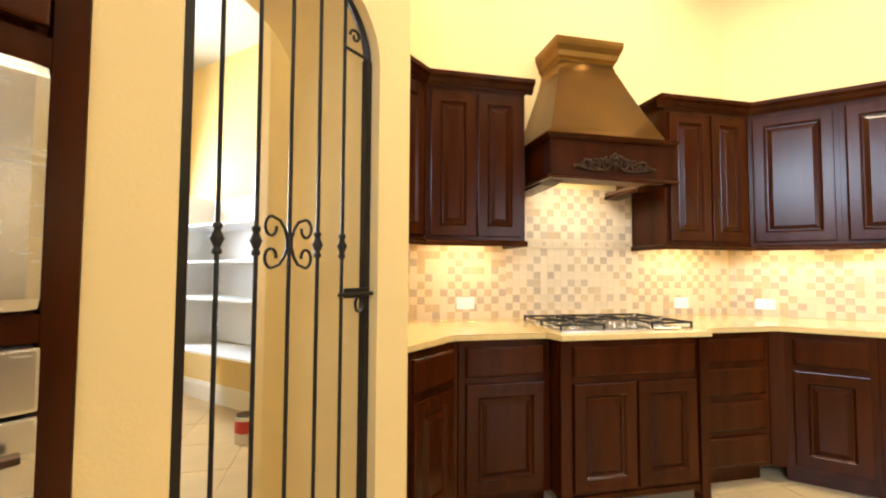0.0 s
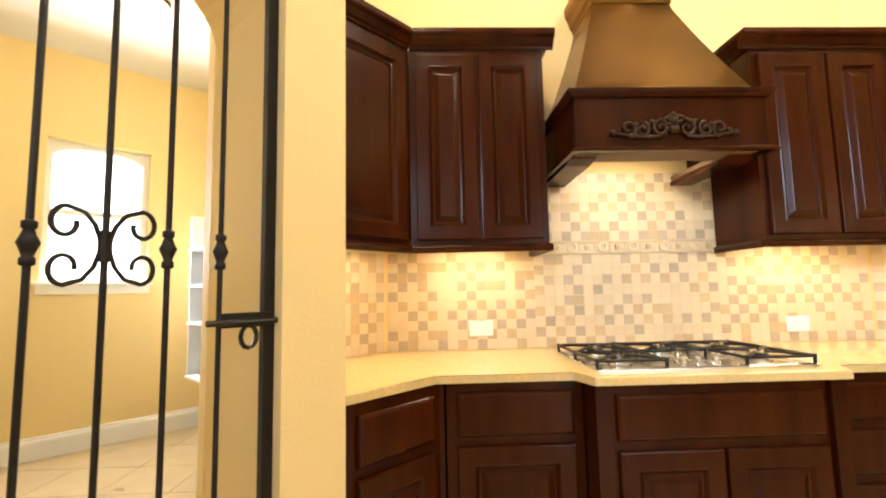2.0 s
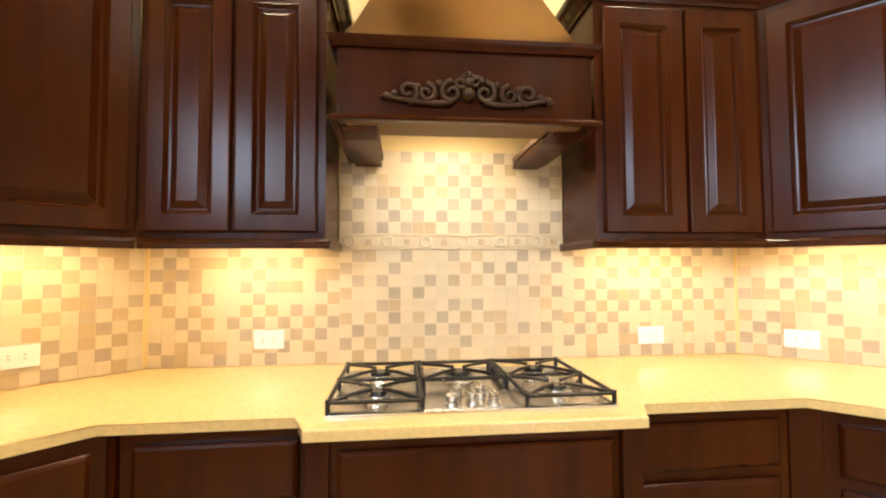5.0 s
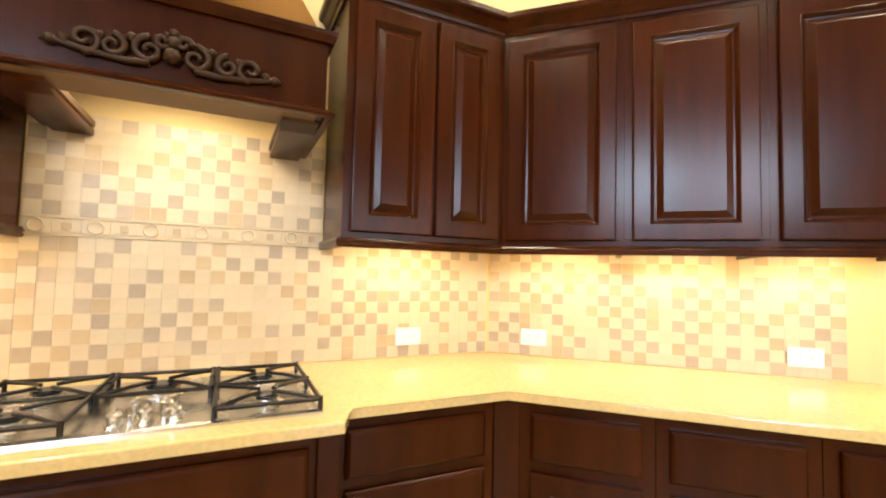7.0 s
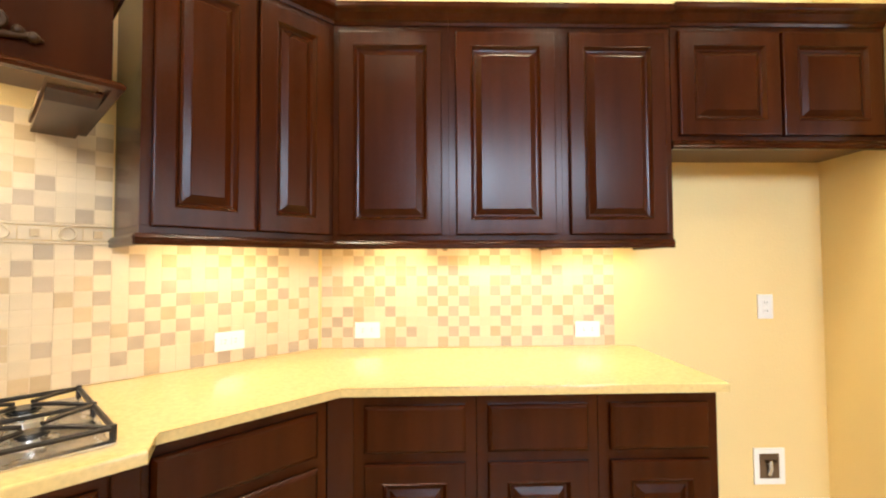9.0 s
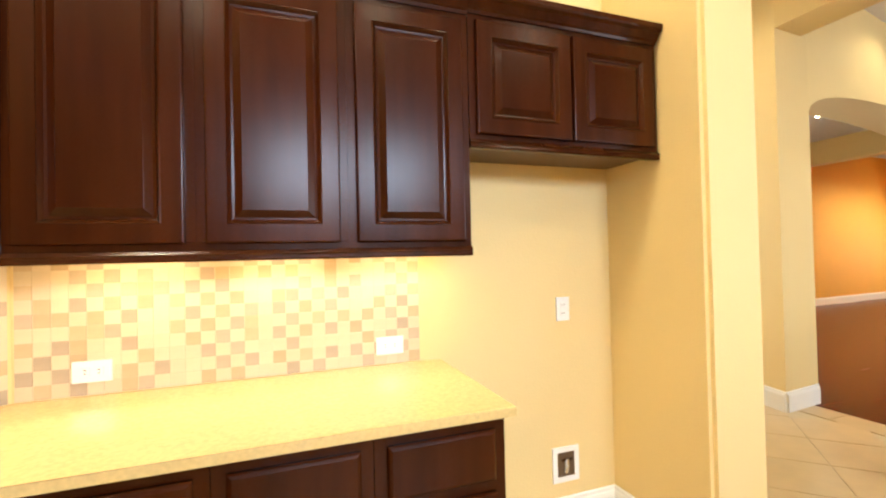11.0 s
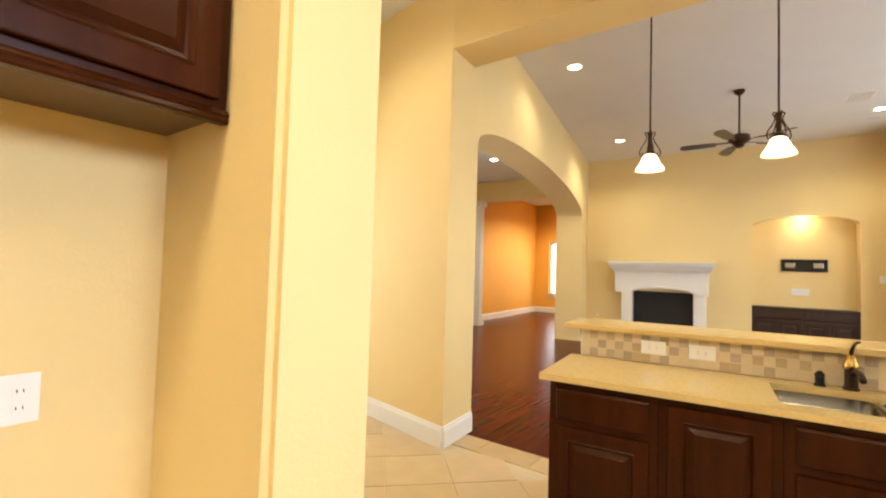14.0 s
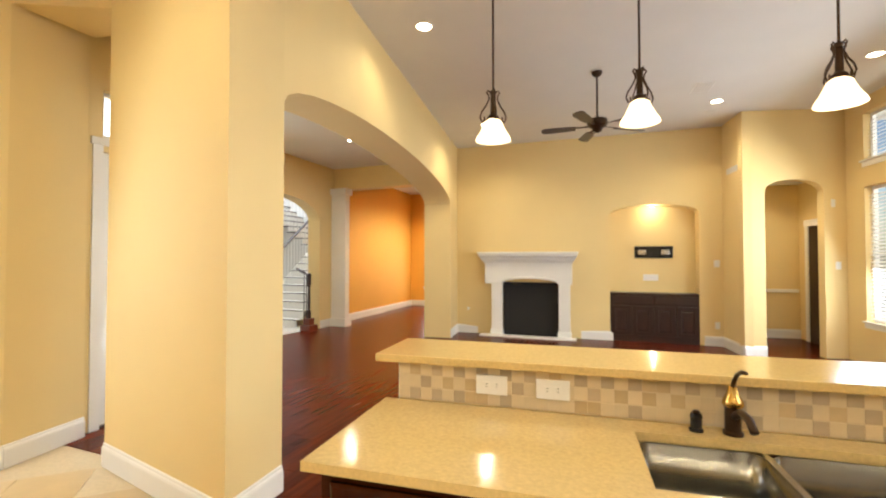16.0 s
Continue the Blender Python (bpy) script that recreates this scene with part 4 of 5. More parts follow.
# ---- oven tower ----
def oven_tower():
    t = thing("oven_cabinet", pose(-0.69, 0, 0, 0, 0, 90), "tall dark cherry cabinet around built-in ovens", "cabinet")
    x0, x1 = -0.03, 0.835
    bm = bmesh.new()
    box(bm, x0, x0 + 0.06, 0, 0.6, 0.1, 2.28)
    box(bm, x1 - 0.06, x1, 0, 0.6, 0.1, 2.28)
    box(bm, x0 + 0.061, x1 - 0.061, 0.03, 0.6, 0.1, 2.28)
    for z0, z1 in ((0.36, 0.40), (1.09, 1.145), (1.63, 1.69), (2.24, 2.28)):
        box(bm, x0 + 0.061, x1 - 0.061, 0.0, 0.029, z0, z1)
    part("carcass", bm, WOOD, t)
    for i in range(2):
        place(part("door", panel_door(0.36, 0.52), WOOD, t), 0.218 + i * 0.366, -0.001, 1.705)
    part("drawer_front", drawer_front(0.735, 0.24), WOOD, t).location = (0.40, -0.001, 0.11)
    cr = part("crown_moulding", sweep_x([(y, z + 2.28) for y, z in CROWN], x0 - 0.02, x1), WOOD, t)
    o1 = thing("wall_oven", pose(-0.69, 0, 0, 0, 0, 90), "stainless built-in oven with a dark glass window", "oven", "built-in ovens")
    a, b = x0 + 0.065, x1 - 0.065
    part("door", box(bmesh.new(), a, b, -0.03, 0.028, 1.15, 1.625, 0.026), STEEL, o1)
    part("glass", box(bmesh.new(), a + 0.085, b - 0.085, -0.034, -0.0305, 1.22, 1.56, 0.002), BLACKGLASS, o1)
    o2 = thing("warming_oven", pose(-0.69, 0, 0, 0, 0, 90), "stainless lower oven with a bar handle", "oven", "built-in ovens")
    part("control_panel", box(bmesh.new(), a, b, -0.03, 0.028, 0.965, 1.085, 0.006), STEEL, o2)
    part("door", box(bmesh.new(), a, b, -0.03, 0.028, 0.66, 0.958, 0.006), STEEL, o2)
    h = part("handle", tube([(a + 0.06, -0.07, 0.90), (b - 0.035, -0.07, 0.90)], 0.011, 10), BRONZE, o2)
    for x in (a + 0.08, b - 0.08):
        part("handle_mount", tube([(x, -0.031, 0.90), (x, -0.066, 0.90)], 0.008, 8), BRONZE, h)
    part("lower_glass", box(bmesh.new(), a, b, -0.03, 0.028, 0.405, 0.652, 0.006), BLACKGLASS, o2)


oven_tower()


# ---- peninsula ----
PEN = pose(4.475, 3.92, 0, 0, 0, -84)      # local x runs along the counter, y into the living room


def peninsula():
    L = 3.6
    for i, (x0, x1, rows) in enumerate(((0.045, 0.545, [DR, DD]), (0.547, 1.0, [(1.0, 1, "door")]), (1.002, 1.90, [(0.22, 1, "drawer"), (0.78, 2, "door")]), (1.902, 2.5, [DR, DD]), (2.502, 3.55, [DR, (0.78, 2, "door")]))):
        base_cabinet(PEN @ pose(0, 0.645, 0), x0, x1, rows, "dark cherry base cabinet of the peninsula", depth=0.60, inner=0.68 if 0.99 < x0 < 1.1 else None)
    t = thing("peninsula_countertop", PEN, "cream speckled limestone countertop with a sink cut-out", "countertop")
    bm = bmesh.new()
    sx0, sx1, sy0, sy1 = 1.0, 1.82, 0.12, 0.53
    for a in ((0, sx0, 0, 0.645), (sx1, L, 0, 0.645), (sx0, sx1, 0, sy0), (sx0, sx1, sy1, 0.645)):
        box(bm, *a, 0.885, 0.915)
    bmesh.ops.remove_doubles(bm, verts=bm.verts[:], dist=1e-4)
    part("slab", bm, STONE, t)
    w = structure("peninsula_wall", B(0.06, L, 0.66, 0.80, 0, 1.075), PAINT, "yellow half wall behind the sink", PEN)
    structure("peninsula_wall_cap", B(0.055, 0.0595, 0.658, 0.802, 0, 1.074), TRIM, "white end trim of the half wall", PEN)
    b = thing("bar_top", PEN, "cream speckled limestone raised bar top", "countertop")
    part("slab", box(bmesh.new(), -0.04, L, 0.615, 1.02, 1.077, 1.11, 0.006), STONE, b)
    backsplash(PEN @ pose(0, 0.658, 0), [(0.06, 3.5, 0.917, 1.074)], "cream and tan tile backsplash under the bar", 300, 5)
    for x in (0.47, 0.715):
        outlet(PEN @ pose(x, 0.648, 1.005), "white double outlet set sideways under the bar", w=0.13, h=0.078)
    s = thing("double_sink", PEN, "stainless undermount double-bowl sink", "sink")
    for x0, x1 in ((sx0 + 0.004, 1.385), (1.405, sx1 - 0.004)):
        q = bmesh.new()
        box(q, x0, x1, sy0 + 0.004, sy1 - 0.004, 0.70, 0.884)
        bmesh.ops.delete(q, geom=[f for f in q.faces if f.normal.z > 0.9], context="FACES")
        bmesh.ops.bevel(q, geom=[e for e in q.edges if not e.is_boundary], offset=0.05, segments=4, affect="EDGES", profile=0.5)
        bmesh.ops.solidify(q, geom=q.faces[:], thickness=0.003)
        bo = part("bowl", q, SINK, s, "", True)
        part("drain", lathe([(0.04, 0.7035), (0.04, 0.706), (0.028, 0.7065)], 18, None, ((x0 + x1) / 2, 0.34, 0)), STEEL, bo)
    part("divider", B(1.384, 1.406, sy0 + 0.005, sy1 - 0.005, 0.80, 0.886, 0.004), STEEL, s)
    f = thing("kitchen_faucet", PEN @ pose(1.325, 0.592, 0.916), "bronze single-lever kitchen faucet with a brass collar", "faucet")
    part("body", lathe([(0.032, 0), (0.032, 0.01), (0.026, 0.014), (0.025, 0.09), (0.028, 0.095)], 18), BRONZE, f)
    part("brass_collar", lathe([(0.028, 0.0955), (0.034, 0.105), (0.030, 0.12), (0.020, 0.14), (0.013, 0.165)], 18), GOLD, f, "polished brass neck", True)
    part("lever", tube([(0, 0, 0.163), (0.002, -0.012, 0.19), (0.004, -0.035, 0.215), (0.006, -0.07, 0.232), (0.008, -0.105, 0.236)], 0.008, 8, None, [1.1, 1, 0.9, 0.9, 0.7]), BRONZE, f, "curved bronze lever", True)
    part("spout", tube([(0, -0.02, 0.07), (0, -0.08, 0.10), (0, -0.15, 0.10), (0, -0.19, 0.075)], 0.013, 10), BRONZE, f, "", True)
    sp = thing("soap_dispenser", PEN @ pose(1.21, 0.592, 0.916), "small black deck-mounted soap dispenser", "dispenser")
    part("body", lathe([(0.024, 0), (0.024, 0.008), (0.019, 0.012), (0.019, 0.045), (0.021, 0.05), (0.018, 0.062)], 16), BLACK, sp)
    part("button", lathe([(0.012, 0.0625), (0.012, 0.07), (0.008, 0.073)], 12), BRONZE, sp)


# ---- pendants, fan, downlights ----
def pendant(x, y, z):
    t = thing("pendant_light", pose(x, y, z), "bronze scroll pendant with a lit alabaster bell shade", "pendant", "pendants over the bar")
    part("shade", lathe([(0.095, 0.0), (0.088, 0.018), (0.070, 0.045), (0.056, 0.075), (0.046, 0.10), (0.030, 0.112)], 28), SHADE, t, "lit cream alabaster glass bell", True)
    part("socket_cup", lathe([(0.034, 0.1125), (0.030, 0.13), (0.016, 0.145), (0.014, 0.25), (0.020, 0.262), (0.010, 0.275)], 16), BRONZE, t)
    for k in range(4):
        a = k * math.pi / 2 + 0.5
        c, s = math.cos(a), math.sin(a)
        pts = [(0.012, 0.262), (0.030, 0.272), (0.036, 0.262), (0.026, 0.245), (0.022, 0.225), (0.038, 0.19), (0.062, 0.155), (0.072, 0.125), (0.062, 0.10), (0.048, 0.108), (0.050, 0.128)]
        part("scroll", tube([(r * c, r * s, q) for r, q in pts], 0.0042, 6), BRONZE, t, "", True)
    part("rod", tube([(0, 0, 0.27), (0, 0, TOP - z - 0.02)], 0.006, 8), BRONZE, t)
    part("canopy", lathe([(0.05, TOP - z - 0.03), (0.062, TOP - z - 0.012), (0.062, TOP - z)], 20), BRONZE, t)
    bulb("pendant_bulb", (x, y, z - 0.03), 7, CAN, 0.04)


for q in ((5.70, 3.66, 2.165), (5.80, 2.93, 2.205), (5.82, 2.13, 2.20)):
    pendant(*q)


def ceiling_fan(x, y):
    t = thing("ceiling_fan", pose(x, y, TOP), "dark bronze five-blade ceiling fan at rest", "fan")
    part("canopy", lathe([(0.065, 0), (0.06, -0.03), (0.03, -0.06), (0.013, -0.065)], 20), BRONZE, t)
    part("downrod", tube([(0, 0, -0.06), (0, 0, -0.57)], 0.012, 10), BRONZE, t)
    part("motor", lathe([(0.02, -0.56), (0.06, -0.58), (0.12, -0.60), (0.125, -0.66), (0.10, -0.69), (0.06, -0.71), (0.055, -0.74), (0.02, -0.76)], 24), BRONZE, t, "", True)
    for k in range(5):
        a = pose(0, 0, -0.685, 0, 0, 72 * k + 20)
        bm = prism([(0.26, -0.05), (0.40, -0.062), (0.62, -0.068), (0.67, -0.05), (0.685, 0), (0.67, 0.05), (0.62, 0.068), (0.40, 0.062), (0.26, 0.05)], -0.004, 0.004)
        bmesh.ops.transform(bm, matrix=a @ pose(0, 0, 0, 11, 0, 0), verts=bm.verts[:])
        b = part("blade", bm, DARKWOOD, t)
        bm = box(bmesh.new(), 0.10, 0.30, -0.018, 0.018, 0.0052, 0.012, 0.003)
        bmesh.ops.transform(bm, matrix=a @ pose(0, 0, 0, 11, 0, 0), verts=bm.verts[:])
        part("blade_iron", bm, BRONZE, b)


ceiling_fan(9.18, 3.30)


# Also builds the added fill lamps of the lobby and dining room.
def downlight(x, y, z, power, name="recessed_downlight"):
    t = thing(name, pose(x, y, z), "round recessed ceiling downlight, lit", "light", "recessed downlights")
    part("trim_ring", lathe([(0.075, -0.001), (0.095, -0.001), (0.095, -0.006), (0.088, -0.009), (0.075, -0.006)], 28, None, (0, 0, 0), False), TRIM, t)
    part("lens", lathe([(0.074, -0.002), (0.074, -0.004), (0.04, -0.004)], 24), CANLIT, t)
    d = bpy.data.lights.new("downlight_lamp", "SPOT")
    d.energy, d.color, d.spot_size, d.spot_blend, d.shadow_soft_size = power, CAN, radians(150), 0.6, 0.07
    o = new("downlight_lamp", d)
    o.location = (x, y, z - 0.02)


peninsula()


# ---- living room ----
def fireplace():
    c = (along_fire(5.70) + along_fire(3.84)) / 2
    hw = 0.90
    t = thing("fireplace", FW @ pose(c, 0, 0), "white cast mantel around a black firebox", "fireplace")
    fw = (F1 - F0) / 2
    fc = (F0 + F1) / 2 - c
    for s in (-1, 1):
        a = fc + s * (fw + 0.11)
        bm = box(bmesh.new(), a - 0.105, a + 0.105, -0.13, -0.001, 0.12, 1.03, 0.006)
        leg = part("leg", bm, TRIM, t)
        part("plinth", box(bmesh.new(), a - 0.125, a + 0.125, -0.15, -0.001, 0.001, 0.119, 0.006), TRIM, leg)
        part("leg_panel", box(bmesh.new(), a - 0.065, a + 0.065, -0.142, -0.131, 0.2, 0.95, 0.005), TRIM, leg)
    out = [(-hw + 0.06, 1.031), (fc - fw - 0.0, 1.031)] + arch(fc - fw + 0.001, fc + fw - 0.001, 1.032, 0.10, 16) + [(hw - 0.06, 1.031), (hw - 0.06, 1.44), (-hw + 0.06, 1.44)]
    part("frieze", slab_xz(out, -0.15, -0.001), TRIM, t)
    prof = [(0, 1.44), (-0.02, 1.44), (-0.03, 1.47), (-0.07, 1.50), (-0.09, 1.55), (-0.12, 1.57), (-0.12, 1.61), (0, 1.61)]
    m = part("mantel_moulding", sweep_x(prof, -hw + 0.06, hw - 0.06, None, 0.9, 0.9), TRIM, t)
    m.location.y = -0.15
    part("mantel_shelf", box(bmesh.new(), -hw - 0.06, hw + 0.06, -0.31, -0.001, 1.611, 1.66, 0.008), TRIM, t)
    part("mantel_core", B(-hw + 0.06, hw - 0.06, -0.149, -0.001, 1.441, 1.61), TRIM, t)
    part("arch_band", tube([(x, -0.155, z + 0.03) for x, z in arch(fc - fw, fc + fw, 1.032, 0.10, 16)], 0.012, 6), TRIM, t)
    fb = bmesh.new()
    box(fb, fc - fw + 0.004, fc - fw + 0.03, 0.0, 0.45, 0.0, 1.05)
    box(fb, fc + fw - 0.03, fc + fw - 0.004, 0.0, 0.45, 0.0, 1.05)
    box(fb, fc - fw + 0.0305, fc + fw - 0.0305, 0.42, 0.45, 0.0, 1.05)
    box(fb, fc - fw + 0.0305, fc + fw - 0.0305, 0.0, 0.4195, 1.02, 1.05)
    box(fb, fc - fw + 0.0305, fc + fw - 0.0305, 0.0, 0.4195, 0.0, 0.02)
    box(fb, fc - fw - 0.06, fc + fw + 0.06, 0.455, 0.5, 0.0, 1.15)
    box(fb, fc - fw - 0.06, fc - fw + 0.002, 0.325, 0.4545, 0.0, 1.15)
    box(fb, fc + fw - 0.002, fc + fw + 0.06, 0.325, 0.4545, 0.0, 1.15)
    part("firebox", fb, MATTE_BLACK, t, "black metal firebox")
    part("surround", slab_xz([(fc - fw + 0.006, 0.02), (fc - fw + 0.006, 1.018), (fc + fw - 0.006, 1.018), (fc + fw - 0.006, 0.02), (fc + fw - 0.09, 0.02), (fc + fw - 0.09, 0.90), (fc - fw + 0.09, 0.90), (fc - fw + 0.09, 0.02)], -0.012, -0.002), MATTE_BLACK, t, "black surround")
    for k, (x, a) in enumerate(((-0.12, 8), (0.10, -10), (0.0, 4))):
        part("log", tube([(fc + x - 0.22, 0.2 + 0.05 * k, 0.10 + 0.05 * k), (fc + x, 0.21 + 0.05 * k, 0.11 + 0.06 * k), (fc + x + 0.22, 0.2 + 0.04 * k, 0.09 + 0.05 * k)], 0.045, 8), BRONZE, t)
    # Opaque dark sheet across the opening: the shade inside, drawn as colour.
    part("glass_screen", B(fc - fw + 0.006, fc + fw - 0.006, -0.001, 0.004, 0.02, 1.018), MATTE_BLACK, t, "flat dark sheet standing for the shaded firebox inside")
    part("hearth", box(bmesh.new(), -hw - 0.02, hw + 0.02, -0.33, -0.152, 0.001, 0.03, 0.004), TRIM, t)


fireplace()
nc = thing("media_cabinet", FW @ pose((N0 + N1) / 2, 0.32, 0), "espresso built-in cabinet with panel doors in the niche", "cabinet")
nw = (N1 - N0) / 2 - 0.006
part("carcass", B(-nw, nw, -0.31, -0.002, 0.0, 0.86), DARKWOOD, nc)
part("top", box(bmesh.new(), -nw, nw, -0.345, -0.002, 0.861, 0.895, 0.005), DARKWOOD, nc)
for i in range(2):
    place(part("drawer_front", drawer_front(nw - 0.04, 0.15), DARKWOOD, nc), (-0.5 + i) * nw, -0.311, 0.69)
for i in range(4):
    place(part("door", panel_door(nw / 2 - 0.025, 0.54), DARKWOOD, nc), (-0.75 + i * 0.5) * nw, -0.311, 0.12)
tv = thing("television_bracket", FW @ pose(along_fire(2.47), 0.324, 1.65), "black steel television wall bracket, empty", "bracket")
part("plate", box(bmesh.new(), -0.33, 0.33, -0.02, -0.001, -0.11, 0.11, 0.004), BLACK, tv)
for s in (-1, 1):
    part("slotted_plate", box(bmesh.new(), s * 0.20 - 0.07, s * 0.20 + 0.07, -0.028, -0.021, -0.045, 0.045, 0.003), STEEL, tv)
part("rail", box(bmesh.new(), -0.33, 0.33, -0.05, -0.021, 0.075, 0.11, 0.004), BLACK, tv)
outlet(FW @ pose(along_fire(2.52), 0.324, 1.17), "white cable plate in the niche", w=0.26, h=0.12)
outlet(FW @ pose(along_fire(1.50), -0.001, 1.44), "white light switch beside the niche", "switch", 0.09, 0.12, "switch")
outlet(FW @ pose(along_fire(1.50), -0.001, 0.36), "white outlet low on the living room wall", w=0.075, h=0.118)
outlet(FW @ pose(along_fire(6.0), -0.001, 0.5), "small gas valve key plate on the wall", "switch", 0.05, 0.05, "plate")
nl = thing("niche_downlight", FW @ pose((N0 + N1) / 2, 0.16, 2.505), "small lit downlight in the niche head", "light")
part("trim_ring", lathe([(0.03, 0.0), (0.045, 0.0), (0.045, -0.006), (0.03, -0.006)], 20, None, (0, 0, 0), False), TRIM, nl)
part("lens", lathe([(0.029, -0.001), (0.029, -0.004), (0.01, -0.004)], 20), CANLIT, nl)
bulb("niche_lamp", FW @ Vector(((N0 + N1) / 2, 0.12, 2.42)), 5, CAN, 0.03)

# switch and sensor on the passage wall
PW = frame_of(P2, P3)
outlet(PW @ pose(1.36, -0.001, 1.42), "white light switch beside the passage", "switch", 0.075, 0.118, "switch")
outlet(PW @ pose(1.30, -0.001, 2.38), "small white alarm sensor on the wall", "switch", 0.06, 0.12, "sensor")


def glazed_door(m, w, h, label, slats=True):
    """A door hung in a hole centred on x, its room face at y = 0 and the wall behind."""
    t = thing("door_patio", m, label, "door", "", "structure")
    fr = bmesh.new()
    c = 0.085
    box(fr, -w / 2 - c, -w / 2 - 0.001, -0.018, -0.001, 0.0, h + 0.05)
    box(fr, w / 2 + 0.001, w / 2 + c, -0.018, -0.001, 0.0, h + 0.05)
    box(fr, -w / 2 - c - 0.015, w / 2 + c + 0.015, -0.024, -0.001, h + 0.0505, h + 0.115)
    part("casing", fr, TRIM, t)
    st = bmesh.new()
    s = 0.10
    box(st, -w / 2 + 0.004, -w / 2 + s, 0.04, 0.085, 0.02, h - 0.004)
    box(st, w / 2 - s, w / 2 - 0.004, 0.04, 0.085, 0.02, h - 0.004)
    box(st, -w / 2 + s + 0.0005, w / 2 - s - 0.0005, 0.04, 0.085, h - s, h - 0.004)
    box(st, -w / 2 + s + 0.0005, w / 2 - s - 0.0005, 0.04, 0.085, 0.02, 0.22)
    leaf = part("leaf", st, TRIM, t)
    part("threshold", B(-w / 2, w / 2, 0.0, 0.15, 0.0, 0.018), BRONZE, t)
    for z in (0.25, 1.0, 1.75, 2.3):
        part("hinge", tube([(-w / 2 + 0.002, 0.034, z), (-w / 2 + 0.002, 0.034, z + 0.09)], 0.007, 8), BRONZE, leaf)
    hd = part("door_handle", tube([(w / 2 - 0.05, 0.039, 1.0), (w / 2 - 0.05, -0.01, 1.0), (w / 2 - 0.15, -0.015, 1.0)], 0.009, 8), BRONZE, leaf)
    me = to_mesh("slat", box(bmesh.new(), -w / 2 + s - 0.005, w / 2 - s + 0.005, -0.026, 0.026, -0.0013, 0.0013), BLIND)
    part("head_rail", B(-w / 2 + s - 0.01, w / 2 - s + 0.01, -0.015, 0.038, h - s - 0.06, h - s), BLIND, t)
    for i in range(int((h - s - 0.36) / 0.048)):
        o = new("slat", me)
        o.parent = t
        o.matrix_local = pose(0, 0.012, 0.27 + i * 0.048, 64, 0, 0)
    tr = bmesh.new()
    z0, z1 = 2.62, 3.06
    for a in ((-w / 2 + 0.002, -w / 2 + 0.045, z0 + 0.002, z1 - 0.002), (w / 2 - 0.045, w / 2 - 0.002, z0 + 0.002, z1 - 0.002), (-w / 2 + 0.0455, w / 2 - 0.0455, z0 + 0.002, z0 + 0.045), (-w / 2 + 0.0455, w / 2 - 0.0455, z1 - 0.045, z1 - 0.002)):
        box(tr, a[0], a[1], 0.06, 0.11, a[2], a[3])
    part("transom_frame", tr, TRIM, t)
    return t


glazed_door(frame_of((2.9, 7.2), (5.19, 7.2)) @ pose(2.29 - 0.76, 0, 0), 0.92, 2.50, "white patio door with closed white blinds and a transom")
glazed_door(frame_of((5.785, 7.38), (6.95, 7.38)) @ pose(1.165 - 0.585, 0, 0), 0.87, 2.50, "white glazed hall door with blinds and a transom")
structure("backdrop_garden", B(2.0, 8.0, 8.4, 8.45, -0.1, 3.55), SKYGLOW, "bright washed-out daylight outside the doors")
structure("backdrop_pantry", B(-5.15, -5.1, 0.0, 3.4, 0.2, 3.4), SKYGLOW, "bright washed-out daylight outside the pantry")
structure("backdrop_living", B(0.5, 13.5, -3.5, -3.45, -0.1, 4.5), SKYGLOW, "bright washed-out daylight outside the living room")
structure("backdrop_dining", B(17.6, 17.65, 6.0, 10.0, -0.1, 4.0), SKYGLOW, "bright washed-out daylight outside the dining room")

WW = frame_of(P3, (4.0, -1.1))
for a in (0.43, 2.6, 4.8):
    window("window_living", WW @ pose(a + 0.8, 0, 0), 1.6, 0.62, 2.56, "tall white living room window with blinds", 0, True, True, 0.16)
for a in (0.43, 2.6):
    window("window_transom", WW @ pose(a + 0.8, 0, 0), 1.6, 2.93, 3.62, "white transom window with blinds", 0, False, True, 0.16)
for a in (0.75, 2.30):
    window("window_kitchen", frame_of((4.0, -2.4), (-1.36, -2.4)) @ pose(a, 0, 0), 1.3, 2.30, 3.40, "high white kitchen window", 0, False, False, 0.15)
window("window_dining", frame_of((16.6, 9.7), (16.6, 5.2)) @ pose(1.21, 0, 0), 1.08, 0.6, 2.4, "white dining room window with blinds", 0.1, True, True, 0.16)

# ---- lobby behind the passage ----
ld = thing("interior_door", pose(13.05, -0.212, 0, 0, 0, 188), "white cased doorway with the door ajar", "door")
for x0, x1 in ((-0.52, -0.42), (0.42, 0.52)):
    part("casing", box(bmesh.new(), x0, x1, -0.03, -0.001, 0, 2.12, 0.004), TRIM, ld)
part("head_casing", box(bmesh.new(), -0.54, 0.54, -0.034, -0.001, 2.121, 2.24, 0.004), TRIM, ld)
# Flat dark sheet fills the casing, standing for the shade beyond.
part("leaf", B(-0.415, 0.415, -0.012, -0.002, 0.0, 2.118), BRONZE, ld, "dark sheet standing for the shaded doorway beyond")
structure("trim", B(0, 1.7, -0.03, -0.001, 0.88, 0.94), TRIM, "white chair rail in the lobby", frame_of((13.6, 1.6), (13.9, -0.6)))
baseboard((13.6, 1.6), (13.9, -0.6))

